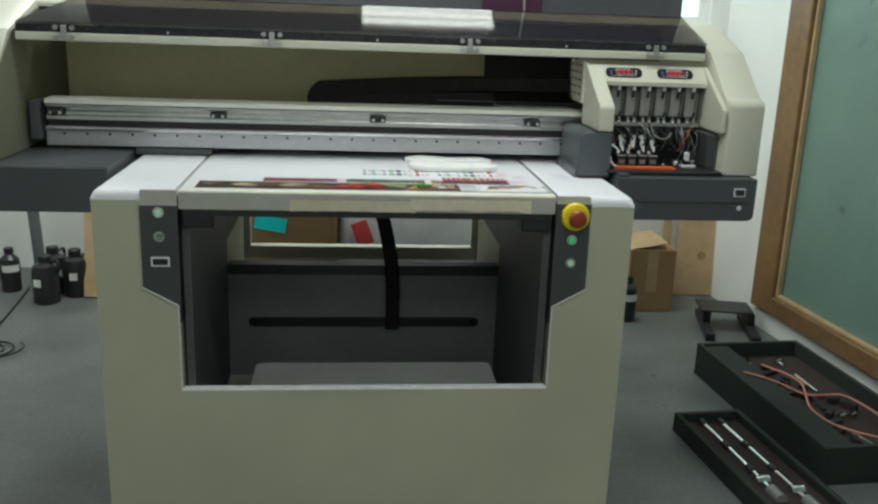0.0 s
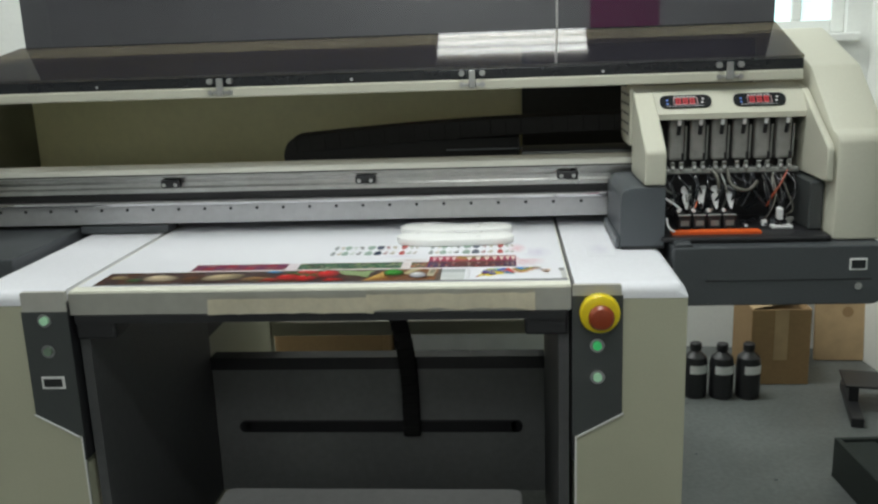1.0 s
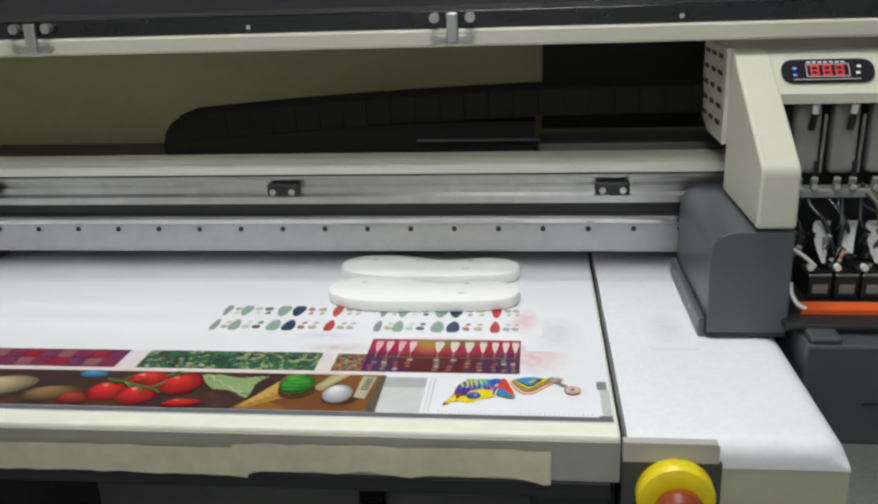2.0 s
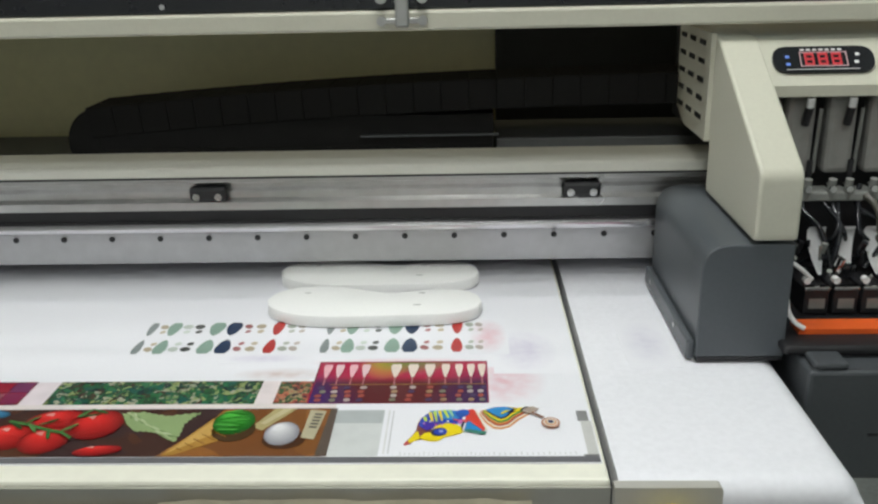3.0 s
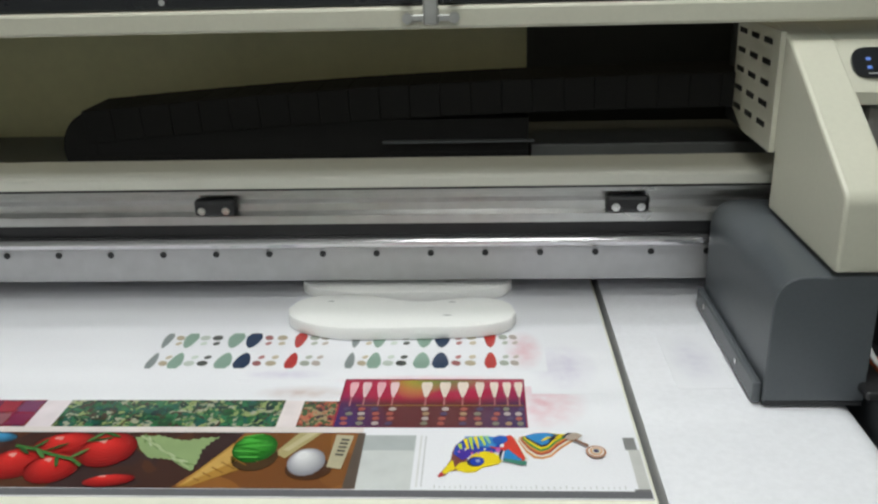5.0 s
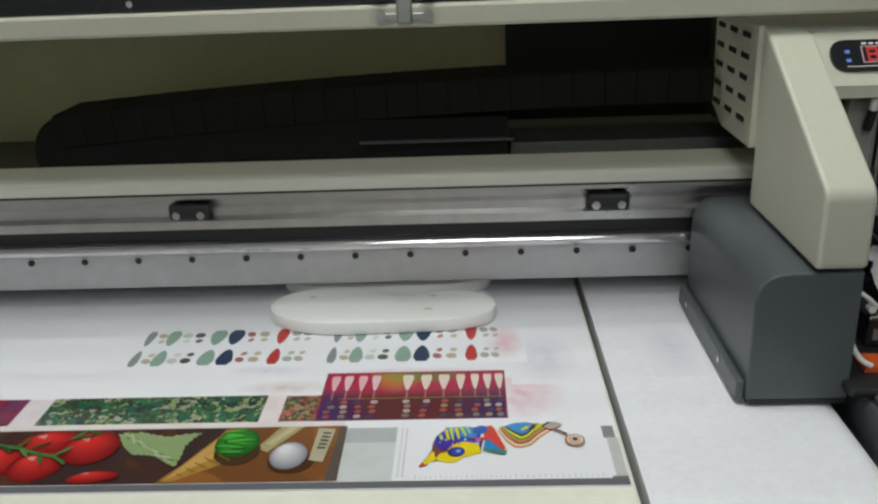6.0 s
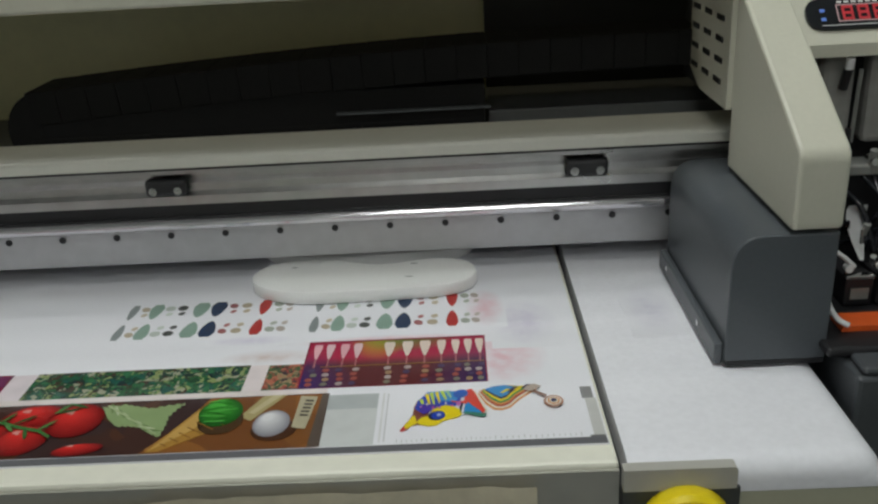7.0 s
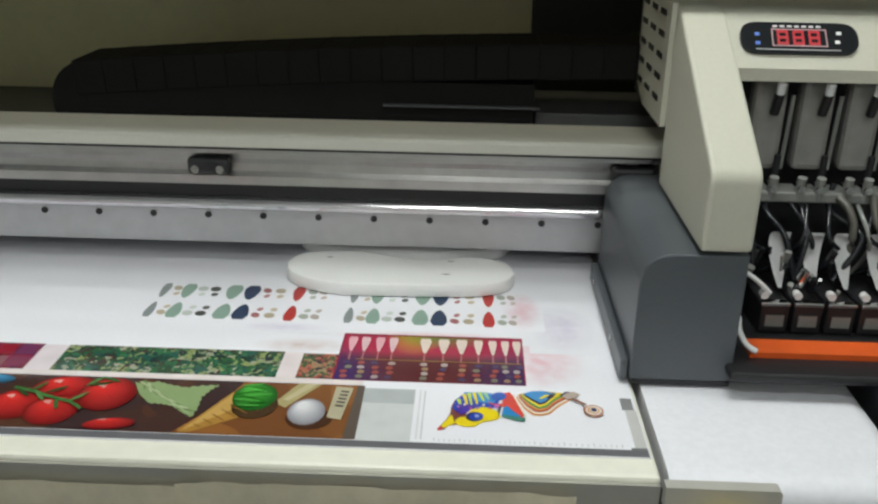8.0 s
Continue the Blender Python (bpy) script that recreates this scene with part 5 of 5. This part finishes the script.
def floor_things():
    b = ink_bottle()
    b.matrix_world = pose(1.02, 1.71, 0, 0, 0, 20)
    for x, y, r in ((1.114, 1.70, 12), (1.21, 1.70, 25), (-1.617, 2.09, 25)):
        copy_thing(b, pose(x, y, 0, 0, 0, r))
    j = thing("ink_jug", "wide black plastic ink jug with a small white label", "jug", (0, 0, 0), "ink jugs")
    part("body", lathe([(0.052, 0.0), (0.058, 0.008), (0.058, 0.145), (0.050, 0.172), (0.026, 0.186), (0.024, 0.192)]), BOTTLE, j, smooth=True)
    part("cap", lathe([(0.028, 0.192), (0.028, 0.216), (0.024, 0.220)]), BLACK, j, smooth=True)
    part("handle", pipe([(0.03, 0, 0.188), (0.062, 0, 0.196), (0.070, 0, 0.165), (0.056, 0, 0.135)], 0.007), BLACK, j, smooth=60)
    part("paper_label", block(-0.022, 0.012, -0.0605, -0.0565, 0.085, 0.118), LABEL_WHITE, j)
    j.matrix_world = pose(-1.405, 1.925, 0, 0, 0, -15)
    for x, y, r in ((-1.305, 2.03, 10), (-1.415, 2.07, 60), (-1.78, 2.16, 0), (-1.85, 2.05, 40)):
        copy_thing(j, pose(x, y, 0, 0, 0, r))
    # scraps on the floor
    bm = bmesh.new()
    rnd = random.Random(8)
    for k in range(26):
        x, y, r = rnd.uniform(0.75, 1.75), rnd.uniform(-0.2, 1.7), rnd.uniform(0.004, 0.016)
        prism([(x + r * rnd.uniform(0.4, 1) * math.cos(a), y + r * rnd.uniform(0.3, 0.7) * math.sin(a)) for a in (0, 1.2, 2.4, 3.7, 5.0)], "z", 0.0003, 0.002, 0, bm)
    tagged(part("floor_scraps", bm, GREY_DARK), "small dark scraps scattered on the grey floor", "scraps", kind="stuff")
    # cardboard box with an open top
    t = thing("cardboard_box", "brown cardboard box standing by the wall", "box", (1.36, 1.955, 0))
    part("body", block(-0.115, 0.105, -0.15, 0.12, 0, 0.30, 0.004), CARD, t)
    part("packing_tape", block(-0.03, 0.02, -0.1515, -0.1495, 0.10, 0.298), PLY, t)
    part("flap", prism([(-0.113, 0.301), (-0.113, 0.304), (0.06, 0.335), (0.06, 0.332)], "y", -0.148, 0.11), PLY, t)
    for x, y, turn, w, h, lean in ((1.525, 2.09, 4, 0.045, 0.62, 5), (1.665, 2.06, -3, 0.19, 0.85, 6), (1.775, 2.06, 2, 0.035, 0.9, 5)):
        ob = tagged(part("plywood_board", block(-w / 2, w / 2, -0.009, 0.009, 0, h, 0.002), PLY), "pale plywood board leaning against the wall", "board", "leaning boards")
        ob.matrix_world = pose(x, y, 0.003, -lean, 0, turn)
        if w > 0.1:
            part("knot", cyl((0.03, -0.0095, 0.20), (0.03, -0.0088, 0.20), 0.022, 14), CARD, ob)
    ob = tagged(part("wooden_plank", block(-0.035, 0.035, -0.012, 0.012, 0, 1.0, 0.002), PLY), "pale wooden plank leaning on the wall", "plank")
    ob.matrix_world = pose(-1.225, 1.985, 0.003, -16, 0, 3)
    # low black stand
    t = thing("metal_stand", "low black metal stand with a flat top on the floor", "stand", (1.64, 1.60, 0))
    part("top", block(-0.12, 0.11, -0.06, 0.10, 0.085, 0.093, 0.002), BLACK, t).matrix_local = pose(0, 0, 0, 0, 0, -12)
    for x in (-0.09, 0.10):
        part("foot", block(x - 0.02, x + 0.02, -0.21, 0.15, 0.0, 0.035, 0.004), BLACK, t).matrix_local = pose(0, 0, 0, 0, 0, -14)
        part("upright", block(x - 0.016, x + 0.016, -0.06, 0.07, 0.036, 0.0845), BLACK, t).matrix_local = pose(0, 0, 0, 0, 0, -13)
    # open long cases
    def case(name, label, x, y, w, l, h, turn):
        c = thing(name, label, "case", (x, y, 0), "open cases")
        c.matrix_world = pose(x, y, 0, 0, 0, turn)
        part("bottom", block(0, w, -l, 0, 0.0, 0.012), CASE, c)
        for x0, x1, y0, y1 in ((0, 0.018, -l, 0), (w - 0.018, w, -l, 0), (0.018, w - 0.018, -0.018, 0), (0.018, w - 0.018, -l, -l + 0.018)):
            part("side", block(x0, x1, y0, y1, 0.012, h, 0.003), CASE, c)
        part("lining", block(0.018, w - 0.018, -l + 0.018, -0.018, 0.0125, h * 0.55), CASE_IN, c)
        return c
    a = case("tool_case", "long black open tool case with a dark lining on the floor", 1.30, 1.085, 0.42, 0.86, 0.125, 4)
    part("inner_ledge", block(0.019, 0.115, -0.84, -0.02, 0.0692, 0.118, 0.003), CASE, a)
    b2 = case("tool_case", "narrow black open case holding chrome rods on the floor", 1.04, 0.605, 0.235, 1.0, 0.064, 5)
    for k, (x, y, l) in enumerate(((1.128, 0.585, 0.44), (1.192, 0.585, 0.50))):
        r = thing("chrome_rod", "chrome rod with black joints lying in the open case", "rod", (x, y, 0.045), "chrome rods")
        r.matrix_world = pose(x, y, 0.0405, 0, 0, 4.5 + k)
        part("shaft", cyl((0, 0, 0), (0, -l, 0), 0.0075, 12), CHROME, r, smooth=True)
        for q in (0.0, 0.16, 0.31):
            part("joint", cyl((0, -q, 0), (0, -q - 0.03, 0), 0.0115, 12), BLACK, r, smooth=True)
        part("end_fitting", cyl((-0.02, -l + 0.05, 0), (0.02, -l + 0.05, 0), 0.016, 14), CHROME, r, smooth=True)
        part("end_fitting", cyl((0, -l, 0), (0, -l - 0.06, 0), 0.018, 14), CLEARISH, r, smooth=True)
    for x, y, l, turn in ((1.487, 1.04, 0.07, -10), (1.61, 1.04, 0.08, -10), (1.476, 0.82, 0.11, 10), (1.604, 0.88, 0.19, 3), (1.50, 0.545, 0.08, 2), (1.56, 0.43, 0.13, 12), (1.62, 0.30, 0.04, 60)):
        r = tagged(part("steel_tool", cyl((0, 0, 0), (0, -l, 0), 0.006, 10), CHROME, None, "", True), "bright steel tool lying in the open case", "tool", "steel tools")
        r.matrix_world = pose(x, y, 0.0755, 0, 0, turn)
    for x, y in ((1.595, 1.005), (1.59, 0.535), (1.63, 0.54)):
        f = tagged(part("brass_fitting", cyl((-0.018, 0, 0), (0.018, 0, 0), 0.009, 8), CHROME), "small bright metal fitting lying in the case", "fitting", "metal fittings")
        f.matrix_world = pose(x, y, 0.0785, 0, 0, 35)
    rnd = random.Random(14)
    for k in range(22):
        x, y = rnd.uniform(1.47, 1.66), rnd.uniform(0.30, 1.0)
        q = rnd.uniform(0.012, 0.035)
        ob = tagged(part("dark_part", block(-q, q, -0.011, 0.011, 0, rnd.uniform(0.012, 0.026), 0.003), (CASE, BLACK, CASE_IN)[k % 3]), "small dark machine part lying in the open case", "spare part", "spare parts in the case")
        ob.matrix_world = pose(x, y, 0.0692, 0, 0, rnd.uniform(0, 180))
    tagged(part("rubber_hose", pipe([(1.36, 0.80, 0.1235), (1.41, 0.755, 0.124), (1.466, 0.7055, 0.115), (1.523, 0.66, 0.10), (1.60, 0.653, 0.10), (1.645, 0.64, 0.105), (1.66, 0.55, 0.115), (1.664, 0.45, 0.12), (1.66, 0.36, 0.115)], 0.0042), HOSE, None, "", 60), "thin pink rubber hose looped over the tool case", "hose")
    tagged(part("rubber_hose", pipe([(1.503, 0.945, 0.09), (1.515, 0.88, 0.10), (1.530, 0.81, 0.11), (1.542, 0.73, 0.112), (1.515, 0.64, 0.105), (1.486, 0.55, 0.10), (1.492, 0.46, 0.10), (1.515, 0.39, 0.105), (1.582, 0.32, 0.11), (1.64, 0.28, 0.11)], 0.0042), HOSE, None, "", 60), "thin pink rubber hose trailing through the tool case", "hose")
    # loop of black cable, dark floor strip, pole against the wall
    pts = [(-1.46 + 0.08 * math.cos(0.5 * k) + 0.003 * k, 1.31 + 0.085 * math.sin(0.5 * k), 0.005 + 0.0004 * k) for k in range(28)]
    tagged(part("power_cable", pipe(pts, 0.004, 6), BLACK, None, "", 60), "thin black cable coiled on the floor", "cable")
    tagged(part("power_cable", pipe([(-1.55, 2.12, 0.004), (-1.52, 1.85, 0.004), (-1.50, 1.55, 0.004), (-1.53, 1.40, 0.004), (-1.7, 1.2, 0.004)], 0.005, 6), BLACK, None, "", 60), "black cable lying across the floor", "cable")
    t = thing("floor_pole", "dark grey pole leaning on the white wall", "pole", (-1.50, 2.16, 0))
    part("pole", cyl((0.0, 0, 0.02), (-0.06, 0.10, 0.48), 0.026, 14), GREY_BOX, t, smooth=True)
    part("cord", pipe([(-0.06, 0.10, 0.47), (-0.09, 0.11, 0.53), (-0.16, 0.12, 0.60)], 0.005), BLACK, t, smooth=60)
    part("base", cyl((0, 0, 0), (0, 0, 0.02), 0.045, 18), BLACK, t)
    # boxes behind the printer, seen through its frame
    t = thing("cardboard_box", "wide brown cardboard box on the floor behind the printer", "box", (-0.30, 1.80, 0))
    part("body", block(-0.25, 0.20, -0.2, 0.2, 0, 0.60, 0.03), CARD, t)
    l = tagged(part("cyan_folder", block(-0.07, 0.06, -0.002, 0.0, -0.03, 0.03), CYAN), "bright cyan plastic label on the cardboard box", "label")
    l.matrix_world = pose(-0.37, 1.596, 0.455, 0, 10, 0)
    bm = bmesh.new()
    solid(bm, 0.0, 0.70, -0.22, 0.2, 0, 0.60, 0.09, 3)
    for v in bm.verts:
        v.co += 0.02 * noise.noise_vector(v.co * 6)
        v.co.z = max(0.0, v.co.z)
    s = tagged(part("plastic_sack", bm, BAG, None, "", True), "crumpled white plastic sack full of goods", "sack")
    s.matrix_world = pose(-0.09, 1.83, 0.0)
    r = tagged(part("red_card", block(-0.03, 0.04, -0.003, 0.0, -0.05, 0.05), RED_CARD), "red printed card on the white sack", "card")
    r.matrix_world = pose(0.0, 1.585, 0.42, -8, -20, 0)


room()
printer_base()
gantry = gantry_body()
carriage = print_carriage(gantry)
printed_sheet()
insole(0.2255, 0.3295, BED + 0.0006, -3, "white foam shoe insole lying on the printed film")
insole(0.2235, 0.420, BED + 0.0006, -3, "white foam shoe insole lying under the gantry beam")
floor_things()


def motions():
    walk(gantry, [(t, pose(0, y, 0)) for t, y in ((0, 0), (1.2, 0), (1.5, -0.0035), (2.0, -0.0145), (3.5, -0.0463), (4.0, -0.0568), (4.5, -0.0675), (5.0, -0.0785), (6.0, -0.100), (6.3, -0.1055), (6.5, -0.107), (7.0, -0.107), (8.0, -0.105))])
    walk(carriage, [(t, pose(x, 0, 0)) for t, x in ((0, 0), (3.5, 0), (7.2, 0), (7.4, -0.004), (7.5, -0.012), (7.6, -0.029), (7.7, -0.051), (7.8, -0.076), (7.9, -0.096), (8.0, -0.1137))])


motions()
